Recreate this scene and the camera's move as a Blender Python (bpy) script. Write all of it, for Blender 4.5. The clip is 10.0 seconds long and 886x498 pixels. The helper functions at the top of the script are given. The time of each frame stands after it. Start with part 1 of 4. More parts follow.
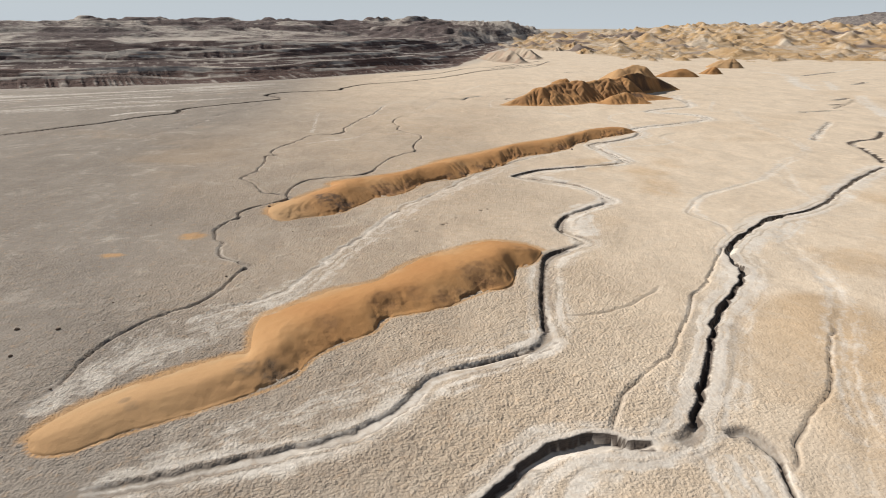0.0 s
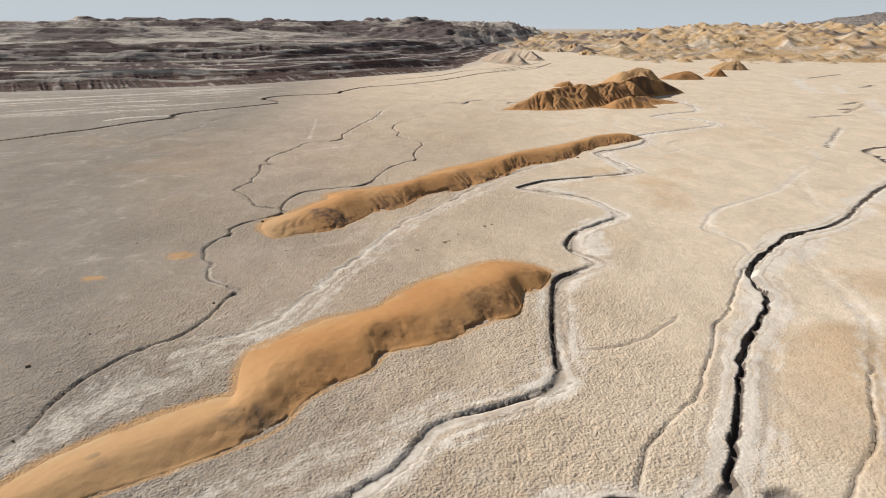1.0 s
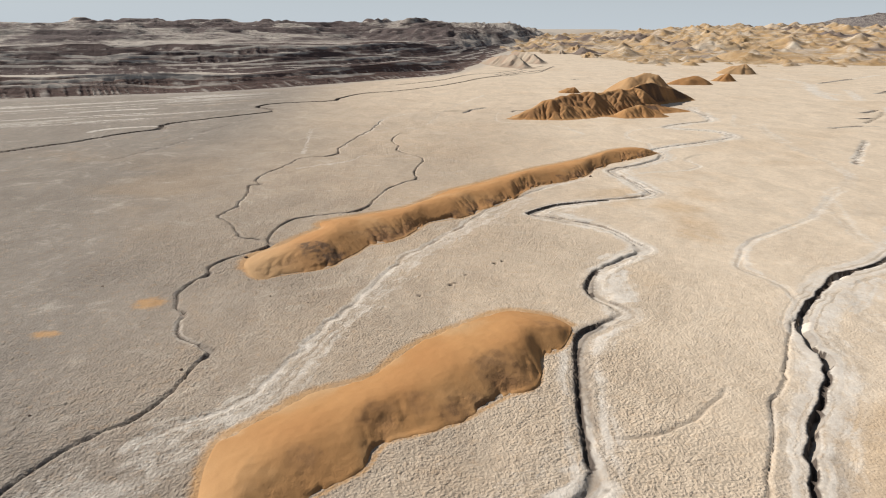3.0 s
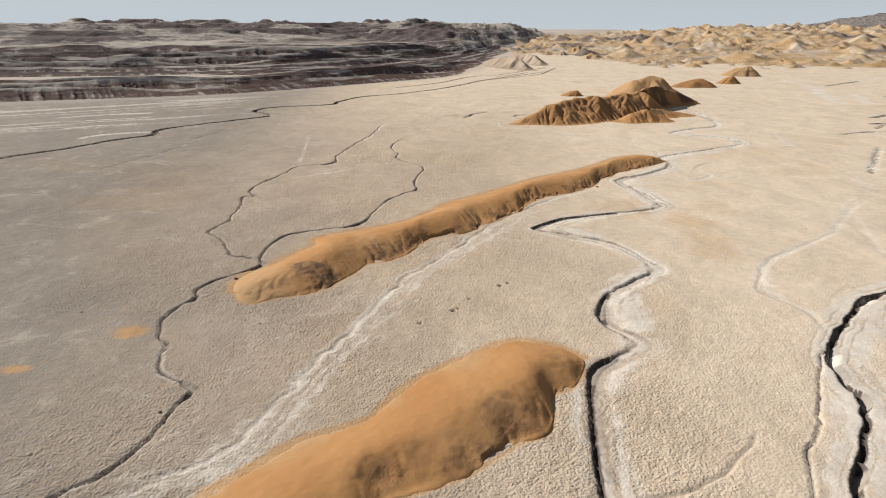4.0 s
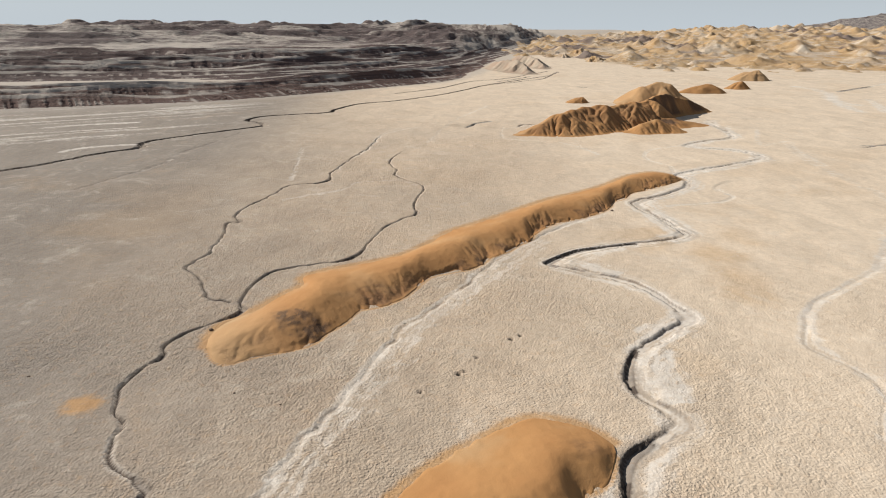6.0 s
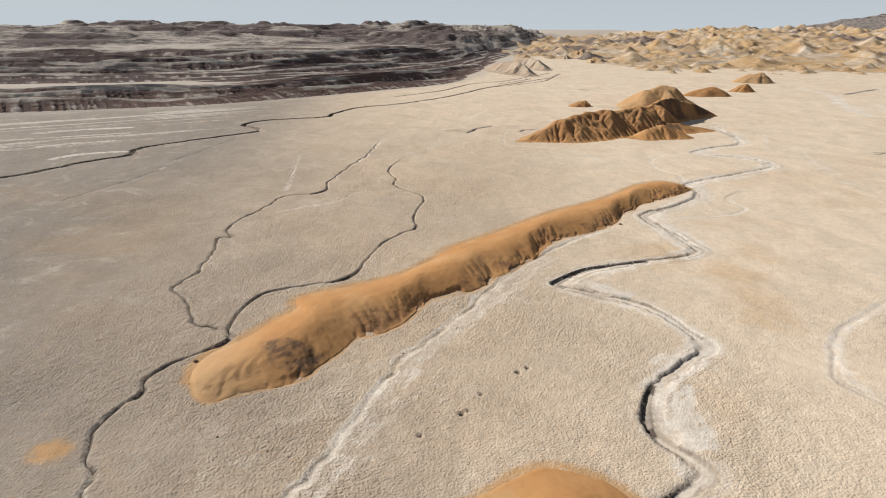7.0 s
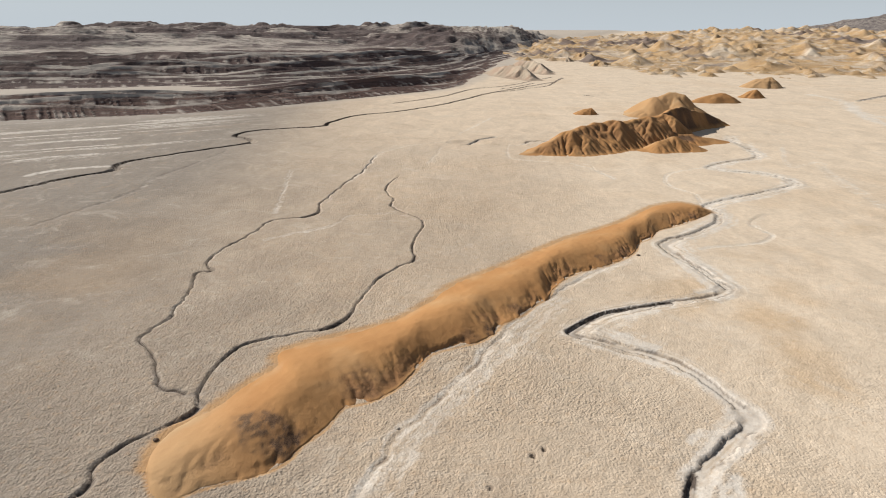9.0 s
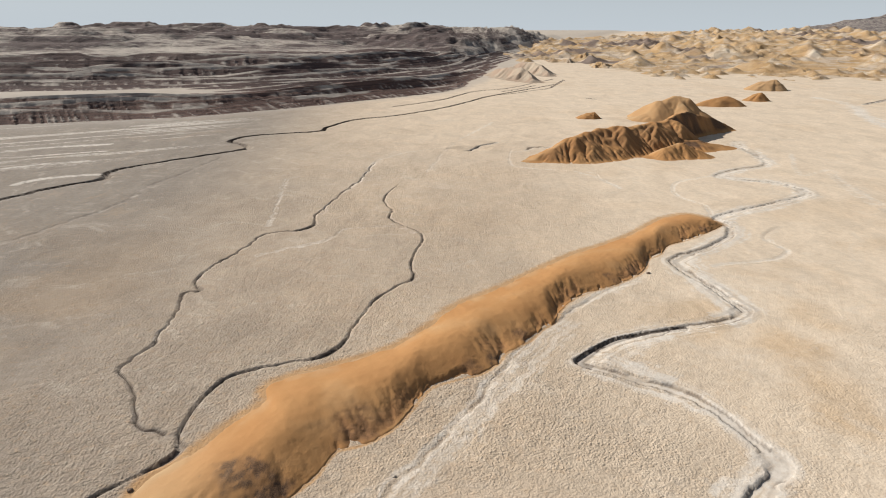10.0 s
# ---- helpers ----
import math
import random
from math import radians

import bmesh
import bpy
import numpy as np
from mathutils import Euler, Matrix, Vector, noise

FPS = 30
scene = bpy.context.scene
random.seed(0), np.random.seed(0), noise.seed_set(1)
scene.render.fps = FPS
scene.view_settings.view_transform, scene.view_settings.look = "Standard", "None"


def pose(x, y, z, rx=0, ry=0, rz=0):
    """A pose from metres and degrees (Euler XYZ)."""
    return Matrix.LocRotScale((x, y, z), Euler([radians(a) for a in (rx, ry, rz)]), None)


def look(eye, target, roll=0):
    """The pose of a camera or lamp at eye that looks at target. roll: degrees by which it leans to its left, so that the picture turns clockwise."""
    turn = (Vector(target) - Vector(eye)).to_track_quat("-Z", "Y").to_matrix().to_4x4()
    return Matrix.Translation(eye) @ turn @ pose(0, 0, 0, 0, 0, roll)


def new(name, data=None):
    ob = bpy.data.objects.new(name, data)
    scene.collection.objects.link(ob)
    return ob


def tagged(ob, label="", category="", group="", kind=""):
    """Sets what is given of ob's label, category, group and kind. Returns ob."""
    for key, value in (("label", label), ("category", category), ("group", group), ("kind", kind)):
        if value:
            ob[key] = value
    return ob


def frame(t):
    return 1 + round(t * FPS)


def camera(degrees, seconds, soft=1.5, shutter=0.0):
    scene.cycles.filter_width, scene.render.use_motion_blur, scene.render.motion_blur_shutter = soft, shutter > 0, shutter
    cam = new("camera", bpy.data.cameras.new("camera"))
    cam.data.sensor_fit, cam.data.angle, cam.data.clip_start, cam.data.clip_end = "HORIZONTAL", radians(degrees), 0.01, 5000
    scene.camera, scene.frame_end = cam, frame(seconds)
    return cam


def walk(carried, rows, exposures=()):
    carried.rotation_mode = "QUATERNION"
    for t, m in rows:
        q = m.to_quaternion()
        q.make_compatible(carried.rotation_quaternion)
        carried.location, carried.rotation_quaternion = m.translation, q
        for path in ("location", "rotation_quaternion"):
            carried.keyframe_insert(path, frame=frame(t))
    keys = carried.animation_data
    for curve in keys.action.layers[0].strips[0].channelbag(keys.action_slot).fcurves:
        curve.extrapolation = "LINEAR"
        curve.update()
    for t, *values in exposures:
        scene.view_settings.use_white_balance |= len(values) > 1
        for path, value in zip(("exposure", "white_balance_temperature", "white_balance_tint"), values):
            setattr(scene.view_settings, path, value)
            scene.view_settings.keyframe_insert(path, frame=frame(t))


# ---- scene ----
cam = camera(70.0, 10.0, 1.0)
PATH = [
    (0, pose(0.000, 0.000, 28.838, 70.288, 0, 0)),
    (0.5, pose(-0.170, 2.872, 29.271, 70.288, 0, 0)),
    (1, pose(-0.333, 5.743, 29.707, 70.288, 0, 0)),
    (1.5, pose(-0.488, 8.613, 30.145, 70.288, 0, 0)),
    (2, pose(-0.636, 11.481, 30.586, 70.288, 0, 0)),
    (2.5, pose(-0.776, 14.349, 31.029, 70.288, 0, 0)),
    (4, pose(-1.149, 22.942, 32.374, 70.288, 0, 0)),
    (4.5, pose(-1.258, 25.804, 32.828, 70.288, 0, 0)),
    (5, pose(-1.360, 28.665, 33.284, 70.288, 0, 0)),
    (5.5, pose(-1.454, 31.524, 33.742, 70.288, 0, 0)),
    (7, pose(-1.690, 40.094, 35.133, 70.288, 0, 0)),
    (7.5, pose(-1.753, 42.949, 35.602, 70.288, 0, 0)),
    (8, pose(-1.809, 45.801, 36.073, 70.288, 0, 0)),
    (8.5, pose(-1.857, 48.653, 36.547, 70.288, 0, 0)),
    (9, pose(-1.898, 51.503, 37.023, 70.288, 0, 0)),
    (9.5, pose(-1.930, 54.352, 37.502, 70.288, 0, 0)),
    (10, pose(-1.956, 57.200, 37.983, 70.288, 0, 0)),
]
walk(cam, PATH)

# ---- world, sun and exposure ----
SUN_FROM = Vector((-0.84, 0.54, 0.0)).normalized()      # level direction towards the sun
SUN_ELEV = radians(34)
world = bpy.data.worlds.new("desert_sky")
scene.world = world
world.use_nodes = True
wn, wl = world.node_tree.nodes, world.node_tree.links
sky = wn.new("ShaderNodeTexSky")
sky.sky_type, sky.sun_disc = "NISHITA", False
sky.sun_elevation = SUN_ELEV
sky.sun_rotation = math.atan2(SUN_FROM.x, SUN_FROM.y)
sky.altitude, sky.air_density, sky.dust_density, sky.ozone_density = 900, 1.0, 1.0, 2.0
pale = wn.new("ShaderNodeHueSaturation")
pale.inputs["Saturation"].default_value = 0.45
wl.new(sky.outputs[0], pale.inputs["Color"])
cool = wn.new("ShaderNodeMix")
cool.data_type, cool.blend_type = "RGBA", "MULTIPLY"
cool.inputs["Factor"].default_value = 1.0
cool.inputs["B"].default_value = (0.94, 1.0, 1.05, 1)
wl.new(pale.outputs["Color"], cool.inputs["A"])
# dusty haze that whitens the sky near the horizon, all round
up = wn.new("ShaderNodeSeparateXYZ")
wl.new(wn.new("ShaderNodeTexCoord").outputs["Generated"], up.inputs[0])
lift = wn.new("ShaderNodeMapRange")
lift.interpolation_type = "SMOOTHSTEP"
lift.inputs["From Min"].default_value, lift.inputs["From Max"].default_value = -0.02, 0.22
lift.inputs["To Min"].default_value, lift.inputs["To Max"].default_value = 1.0, 0.0
wl.new(up.outputs["Z"], lift.inputs["Value"])
haze = wn.new("ShaderNodeMix")
haze.data_type = "RGBA"
haze.inputs["B"].default_value = (9.1, 10.1, 10.9, 1)
wl.new(lift.outputs[0], haze.inputs["Factor"])
wl.new(cool.outputs["Result"], haze.inputs["A"])
wl.new(haze.outputs["Result"], wn["Background"].inputs[0])
wn["Background"].inputs[1].default_value = 0.055
sun_data = bpy.data.lights.new("sun", "SUN")
sun_data.energy, sun_data.angle, sun_data.color = 5.0, radians(0.53), (1.0, 0.945, 0.865)
sun = new("sun", sun_data)
way = SUN_FROM * math.cos(SUN_ELEV) + Vector((0, 0, math.sin(SUN_ELEV)))
sun.matrix_world = look((0, 0, 200), Vector((0, 0, 200)) - way)
scene.view_settings.exposure = 0.08


# ---- number noise ----
def lattice(i, j, seed):
    h = (i.astype(np.int64) * 374761393 + j.astype(np.int64) * 668265263 + seed * 974634777) & 0xFFFFFFFF
    h = ((h ^ (h >> 13)) * 1274126177) & 0xFFFFFFFF
    return ((h ^ (h >> 16)) & 0xFFFF) / 65535.0


def value_noise(x, y, seed=0):
    """Smooth noise, -1 to 1, one lump a metre."""
    i, j = np.floor(x), np.floor(y)
    u, v = x - i, y - j
    u, v = u * u * u * (u * (u * 6 - 15) + 10), v * v * v * (v * (v * 6 - 15) + 10)
    a, b = lattice(i, j, seed), lattice(i + 1, j, seed)
    c, d = lattice(i, j + 1, seed), lattice(i + 1, j + 1, seed)
    return 2 * (a + (b - a) * u + (c - a) * v + (a - b - c + d) * u * v) - 1


def fbm(x, y, octaves=4, seed=0, gain=0.5):
    total, amp, norm = 0.0, 1.0, 0.0
    for k in range(octaves):
        total = total + amp * value_noise(x * 2 ** k + 13.7 * k, y * 2 ** k - 7.3 * k, seed + k)
        norm += amp
        amp *= gain
    return total / norm


def ridged(x, y, octaves=4, seed=0, gain=0.5):
    """0 to 1, with sharp crests."""
    total, amp, norm = 0.0, 1.0, 0.0
    for k in range(octaves):
        total = total + amp * (1 - np.abs(value_noise(x * 2 ** k + 5.1 * k, y * 2 ** k + 9.2 * k, seed + k))) ** 2
        norm += amp
        amp *= gain
    return total / norm


def smooth(e0, e1, x):
    t = np.clip((x - e0) / (e1 - e0), 0, 1)
    return t * t * (3 - 2 * t)


# ---- materials ----
class Nodes:
    """A short way to write a node material."""

    def __init__(self, name):
        self.mat = bpy.data.materials.new(name)
        self.mat.use_nodes = True
        self.tree = self.mat.node_tree
        self.bsdf = self.tree.nodes["Principled BSDF"]
        self.bsdf.inputs["Specular IOR Level"].default_value = 0.15
        self.coord = self.tree.nodes.new("ShaderNodeNewGeometry").outputs["Position"]

    def put(self, kind, **inputs):
        node = self.tree.nodes.new(kind)
        for key, value in inputs.items():
            self.feed(node.inputs[key.replace("_", " ")], value)
        return node

    def feed(self, socket, value):
        if isinstance(value, bpy.types.NodeSocket):
            self.tree.links.new(value, socket)
        else:
            socket.default_value = value

    def noise(self, scale, detail=4.0, rough=0.55, distortion=0.0, stretch=None):
        vec = self.coord
        if stretch:
            m = self.put("ShaderNodeMapping", Vector=vec)
            m.inputs["Scale"].default_value = stretch
            vec = m.outputs[0]
        n = self.put("ShaderNodeTexNoise", Vector=vec, Scale=scale, Detail=detail, Roughness=rough, Distortion=distortion)
        return n.outputs["Fac"]

    def voronoi(self, scale, feature="F1", rand=1.0):
        n = self.put("ShaderNodeTexVoronoi", Vector=self.coord, Scale=scale, Randomness=rand)
        n.feature = feature
        return n.outputs["Distance"]

    def attr(self, name):
        n = self.tree.nodes.new("ShaderNodeAttribute")
        n.attribute_name = name
        return n.outputs["Fac"]

    def ramp(self, fac, stops):
        n = self.put("ShaderNodeValToRGB", Fac=fac)
        el = n.color_ramp.elements
        while len(el) < len(stops):
            el.new(0.5)
        for e, (p, c) in zip(el, stops):
            e.position = p
            e.color = (*c, 1) if len(c) == 3 else c
        return n.outputs["Color"]

    def span(self, fac, a, b, lo=0.0, hi=1.0):
        n = self.put("ShaderNodeMapRange", Value=fac)
        n.inputs["From Min"].default_value, n.inputs["From Max"].default_value = a, b
        n.inputs["To Min"].default_value, n.inputs["To Max"].default_value = lo, hi
        return n.outputs[0]

    def maths(self, op, a, b=0.0):
        n = self.tree.nodes.new("ShaderNodeMath")
        n.operation = op
        self.feed(n.inputs[0], a)
        self.feed(n.inputs[1], b)
        return n.outputs[0]

    def mix(self, fac, a, b, blend="MIX"):
        n = self.tree.nodes.new("ShaderNodeMix")
        n.data_type, n.blend_type = "RGBA", blend
        self.feed(n.inputs["Factor"], fac)
        self.feed(n.inputs["A"], (*a, 1) if isinstance(a, tuple) else a)
        self.feed(n.inputs["B"], (*b, 1) if isinstance(b, tuple) else b)
        return n.outputs["Result"]

    def bump(self, height, distance, strength=1.0, normal=None):
        n = self.put("ShaderNodeBump", Height=height, Strength=strength, Distance=distance)
        if normal is not None:
            self.tree.links.new(normal, n.inputs["Normal"])
        return n.outputs[0]

    def done(self, color, rough=0.9, normal=None):
        self.feed(self.bsdf.inputs["Base Color"], color)
        self.feed(self.bsdf.inputs["Roughness"], rough)
        if normal is not None:
            self.tree.links.new(normal, self.bsdf.inputs["Normal"])
        return self.mat


def ground_material():
    k = Nodes("puffy_salt_clay")
    broad, mid, fine = k.noise(0.035, 5), k.noise(0.35, 5, 0.6), k.noise(4.5, 6, 0.65)
    clay = k.ramp(broad, [(0.32, (0.45, 0.375, 0.297)), (0.5, (0.53, 0.43, 0.33)), (0.68, (0.555, 0.44, 0.325))])
    clay = k.mix(k.span(mid, 0.38, 0.66, 0.0, 0.6), clay, (0.49, 0.412, 0.325))
    clay = k.mix(k.attr("grey"), clay, (0.278, 0.246, 0.213))
    clay = k.mix(k.attr("light"), clay, (0.69, 0.58, 0.455))
    clay = k.mix(k.attr("ochre"), clay, (0.50, 0.32, 0.15))
    salt = k.mix(k.span(k.noise(1.3, 6, 0.7), 0.3, 0.7), (0.64, 0.595, 0.54), (0.80, 0.765, 0.71))
    edge = k.maths("ADD", k.attr("salt"), k.span(k.noise(0.55, 8, 0.75, 0.5), 0.3, 0.7, -0.6, 0.45))
    col = k.mix(k.span(edge, 0.2, 1.0, 0.0, 0.8), clay, salt)
    clods = k.attr("clod")
    streak = k.attr("streak")
    col = k.mix(k.span(streak, 0.05, 0.8, 0, 0.65), col, (0.66, 0.60, 0.53))
    col = k.mix(k.span(streak, -0.05, -0.8, 0, 0.6), col, (0.33, 0.29, 0.25))
    sandy = k.maths("ADD", k.attr("sand"), k.span(k.noise(1.1, 6, 0.7), 0.3, 0.7, -0.3, 0.3))
    col = k.mix(k.span(sandy, 0.05, 0.85, 0, 0.85), col, (0.50, 0.30, 0.14))
    spots = k.span(k.noise(4.4, 2.5, 0.55, 0.5), 0.34, 0.64)
    mottle = k.mix(k.span(k.noise(0.9, 5, 0.65, 0.5), 0.35, 0.65), (0.93, 0.915, 0.90), (1.07, 1.07, 1.07))
    col = k.mix(0.85, col, mottle, "MULTIPLY")
    col = k.mix(k.span(k.noise(0.10, 8, 0.75, 1.3), 0.54, 0.66, 0, 0.3), col, (0.66, 0.60, 0.52))
    col = k.mix(k.span(k.noise(0.065, 8, 0.74, 1.0, (1.0, 0.7, 1.0)), 0.55, 0.68, 0, 0.35), col, (0.44, 0.335, 0.24))
    stain = k.mix(k.span(k.noise(0.16, 6, 0.68, 0.8, (1.0, 0.6, 1.0)), 0.32, 0.68), (0.87, 0.86, 0.85), (1.09, 1.085, 1.075))
    col = k.mix(1.0, col, stain, "MULTIPLY")
    col = k.mix(clods, col, k.mix(spots, (0.88, 0.855, 0.835), (1.10, 1.095, 1.085)), "MULTIPLY")
    col = k.mix(k.maths("MULTIPLY", k.attr("floor"), 0.7), col, k.mix(k.noise(0.05, 5), (0.33, 0.295, 0.26), (0.52, 0.475, 0.42)))
    # gully walls and holes darkened: their shade is put into the colour
    col = k.mix(k.attr("hollow_shade"), col, k.mix(k.span(k.noise(3.0, 5, 0.7, 0, (0.4, 0.4, 9.0)), 0.35, 0.65), (0.048, 0.036, 0.031), (0.125, 0.098, 0.08)))
    nodules = k.maths("SUBTRACT", k.noise(4.4, 2.5, 0.55, 0.2), k.maths("MULTIPLY", k.voronoi(3.4), 0.45))
    height = k.maths("ADD", k.maths("MULTIPLY", nodules, k.maths("ADD", k.maths("MULTIPLY", clods, 1.0), 0.12)), k.maths("MULTIPLY", fine, 0.08))
    return k.done(col, 0.95, k.bump(height, 0.16, 1.0))


def sand_material():
    k = Nodes("orange_dune_sand")
    broad, mid, fine = k.noise(0.12, 5), k.noise(0.9, 6, 0.62), k.noise(9.0, 5, 0.6)
    sand = k.ramp(broad, [(0.3, (0.42, 0.21, 0.082)), (0.55, (0.46, 0.245, 0.10)), (0.75, (0.48, 0.285, 0.135))])
    crust = k.mix(k.span(mid, 0.35, 0.65), (0.27, 0.135, 0.065), (0.40, 0.21, 0.092))
    worn = k.maths("ADD", k.attr("crust"), k.span(mid, 0.3, 0.7, -0.3, 0.3))
    col = k.mix(k.span(worn, 0.3, 0.85), sand, crust)
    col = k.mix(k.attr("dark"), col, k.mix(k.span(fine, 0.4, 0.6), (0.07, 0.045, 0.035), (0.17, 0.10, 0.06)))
    col = k.mix(k.attr("pale"), col, (0.55, 0.42, 0.26))
    col = k.mix(k.span(fine, 0.3, 0.75, 0.0, 0.22), col, (0.36, 0.19, 0.07))
    rough_h = k.maths("MULTIPLY", mid, k.maths("ADD", k.maths("MULTIPLY", k.attr("crust"), 1.0), 0.15))
    return k.done(col, 0.92, k.bump(k.maths("ADD", rough_h, k.maths("MULTIPLY", fine, 0.05)), 0.35, 0.9))


def strata_material(name, dark, mid_c, pale, lump=0.5, depth=1.2):
    k = Nodes(name)
    wob = k.noise(0.05, 5)
    band = k.maths("ADD", k.attr("band"), k.span(wob, 0.2, 0.8, -0.14, 0.14))
    layers = k.put("ShaderNodeTexNoise", Vector=k.put("ShaderNodeCombineXYZ", X=k.maths("MULTIPLY", band, 9.0)).outputs[0], Scale=1.0, Detail=4.0, Roughness=0.7).outputs["Fac"]
    col = k.ramp(layers, [(0.34, dark), (0.48, mid_c), (0.58, dark), (0.70, pale)])
    col = k.mix(k.span(k.noise(0.3, 5, 0.65), 0.45, 0.75, 0, 0.22), col, mid_c)
    ragged = k.maths("ADD", k.attr("dust"), k.span(k.noise(0.16, 7, 0.72, 0, (0.3, 0.8, 2.0)), 0.3, 0.7, -0.4, 0.4))
    col = k.mix(k.span(ragged, 0.2, 0.75, 0, 0.95), col, k.mix(k.noise(0.08, 4), (0.47, 0.41, 0.355), (0.62, 0.56, 0.49)))
    h = k.noise(lump, 7, 0.7)
    return k.done(col, 0.95, k.bump(h, depth, 0.9))


def badland_material():
    k = Nodes("yellow_badland_clay")
    hue = k.noise(0.018, 4, 0.6)
    col = k.ramp(hue, [(0.38, (0.57, 0.47, 0.36)), (0.46, (0.52, 0.365, 0.21)), (0.55, (0.49, 0.315, 0.15)), (0.64, (0.56, 0.46, 0.355))])
    col = k.mix(k.span(k.noise(0.09, 6, 0.75), 0.45, 0.68, 0, 0.75), col, (0.36, 0.245, 0.155))
    col = k.mix(k.span(k.noise(0.05, 7, 0.75, 0.4), 0.52, 0.66, 0, 0.8), col, (0.64, 0.565, 0.46))
    col = k.mix(k.attr("dark"), col, (0.16, 0.125, 0.115))
    col = k.mix(k.attr("dust"), col, (0.56, 0.47, 0.36))
    return k.done(col, 0.95, k.bump(k.noise(0.35, 6, 0.7), 1.5, 0.8))


def pale_clay_material():
    k = Nodes("pale_pinkish_clay")
    col = k.mix(k.span(k.noise(0.07, 6, 0.7), 0.4, 0.62), (0.47, 0.395, 0.305), (0.45, 0.33, 0.245))
    col = k.mix(k.span(k.noise(0.5, 5, 0.7), 0.5, 0.75, 0, 0.5), col, (0.34, 0.27, 0.22))
    return k.done(col, 0.95, k.bump(k.noise(0.5, 6, 0.7), 0.8, 0.7))


def rock_material():
    k = Nodes("dark_brown_stone")
    n = k.noise(6, 5, 0.65)
    return k.done(k.mix(n, (0.09, 0.065, 0.05), (0.22, 0.16, 0.12)), 0.9, k.bump(n, 0.05, 0.8))


GROUND, SAND = ground_material(), sand_material()
STRATA = strata_material("layered_grey_marl", (0.05, 0.037, 0.036), (0.185, 0.115, 0.094), (0.52, 0.44, 0.38))
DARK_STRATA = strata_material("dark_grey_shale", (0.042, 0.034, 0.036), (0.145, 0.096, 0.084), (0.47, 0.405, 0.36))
DARK_ROCK = strata_material("dark_weathered_rock", (0.06, 0.055, 0.06), (0.135, 0.11, 0.108), (0.44, 0.40, 0.37), 0.09, 7.0)
RANGE_ROCK = strata_material("banded_grey_brown_rock", (0.055, 0.047, 0.05), (0.155, 0.115, 0.106), (0.47, 0.42, 0.38), 0.12, 5.0)
BADLAND, ROCK, PALE_CLAY = badland_material(), rock_material(), pale_clay_material()


def mesh_grid(name, x, y, z, material, attrs=None, close=False, keep=None):
    """A mesh from 2D arrays of points, row by row; close joins the last column to the first; keep marks the points whose faces stay."""
    rows, cols = x.shape
    me = bpy.data.meshes.new(name)
    me.vertices.add(rows * cols)
    me.vertices.foreach_set("co", np.stack([x, y, z], -1).astype(np.float32).ravel())
    i, j = np.meshgrid(np.arange(rows - 1), np.arange(cols if close else cols - 1), indexing="ij")
    j2 = (j + 1) % cols
    quads = np.stack([i * cols + j, i * cols + j2, (i + 1) * cols + j2, (i + 1) * cols + j], -1).reshape(-1, 4)
    if keep is not None:
        quads = quads[keep[:-1, :-1].ravel()]
    me.loops.add(quads.size)
    me.polygons.add(len(quads))
    me.loops.foreach_set("vertex_index", quads.ravel().astype(np.int32))
    me.polygons.foreach_set("loop_start", np.arange(0, quads.size, 4, dtype=np.int32))
    me.update(calc_edges=True)
    me.polygons.foreach_set("use_smooth", np.ones(len(quads), bool))
    for key, values in (attrs or {}).items():
        me.attributes.new(key, "FLOAT", "POINT").data.foreach_set("value", np.broadcast_to(values, x.shape).astype(np.float32).ravel())
    me.materials.append(material)
    me.validate()
    return me


# ---- the lie of the land ----
FRONT_X = np.array([-1500, -700, -420, -204, -160, -115, -77, -53, -27, 0, 14, 25, 60, 210, 300])
FRONT_Y = np.array([150, 190, 240, 300, 312, 327, 358, 378, 407, 430, 460, 495, 640, 1130, 1500])


def behind(x, y):
    """How far a place lies behind the foot of the first layered scarp."""
    return y - np.interp(x, FRONT_X, FRONT_Y)


def land(x, y):
    """The height of the plain before streams cut it."""
    far = np.hypot(x, y)
    z = 0.10 * fbm(x / 23, y / 23, 3, 5) * smooth(20, 60, far)
    z = z + 8.0 * smooth(180, 430, behind(x, y)) * smooth(60, -40, x - (y - 487) * 0.29)
    z = z - 24.0 * smooth(1400, 4800, far) ** 1.5
    return z


def dense(points, step, wiggle=0.0, seed=0):
    """A smooth line through the points, at even steps."""
    p = np.array(points, float)
    p = np.vstack([2 * p[0] - p[1], p, 2 * p[-1] - p[-2]])
    out = []
    for a, b, c, d in zip(p[:-3], p[1:-2], p[2:-1], p[3:]):
        t = np.linspace(0, 1, 12, endpoint=False)[:, None]
        out.append(0.5 * (2 * b + (c - a) * t + (2 * a - 5 * b + 4 * c - d) * t ** 2 + (3 * b - a - 3 * c + d) * t ** 3))
    q = np.vstack(out + [p[-2:-1]])
    s = np.r_[0, np.cumsum(np.hypot(*np.diff(q, axis=0).T))]
    at = np.linspace(0, s[-1], max(24, int(s[-1] / step)))
    q = np.stack([np.interp(at, s, q[:, 0]), np.interp(at, s, q[:, 1])], 1)
    if wiggle:
        d = np.gradient(q, axis=0)
        n = np.stack([-d[:, 1], d[:, 0]], 1) / np.hypot(*d.T)[:, None]
        q = q + n * (wiggle * fbm(at / 2.2, at * 0 + seed, 3, 40 + seed))[:, None]
    return q


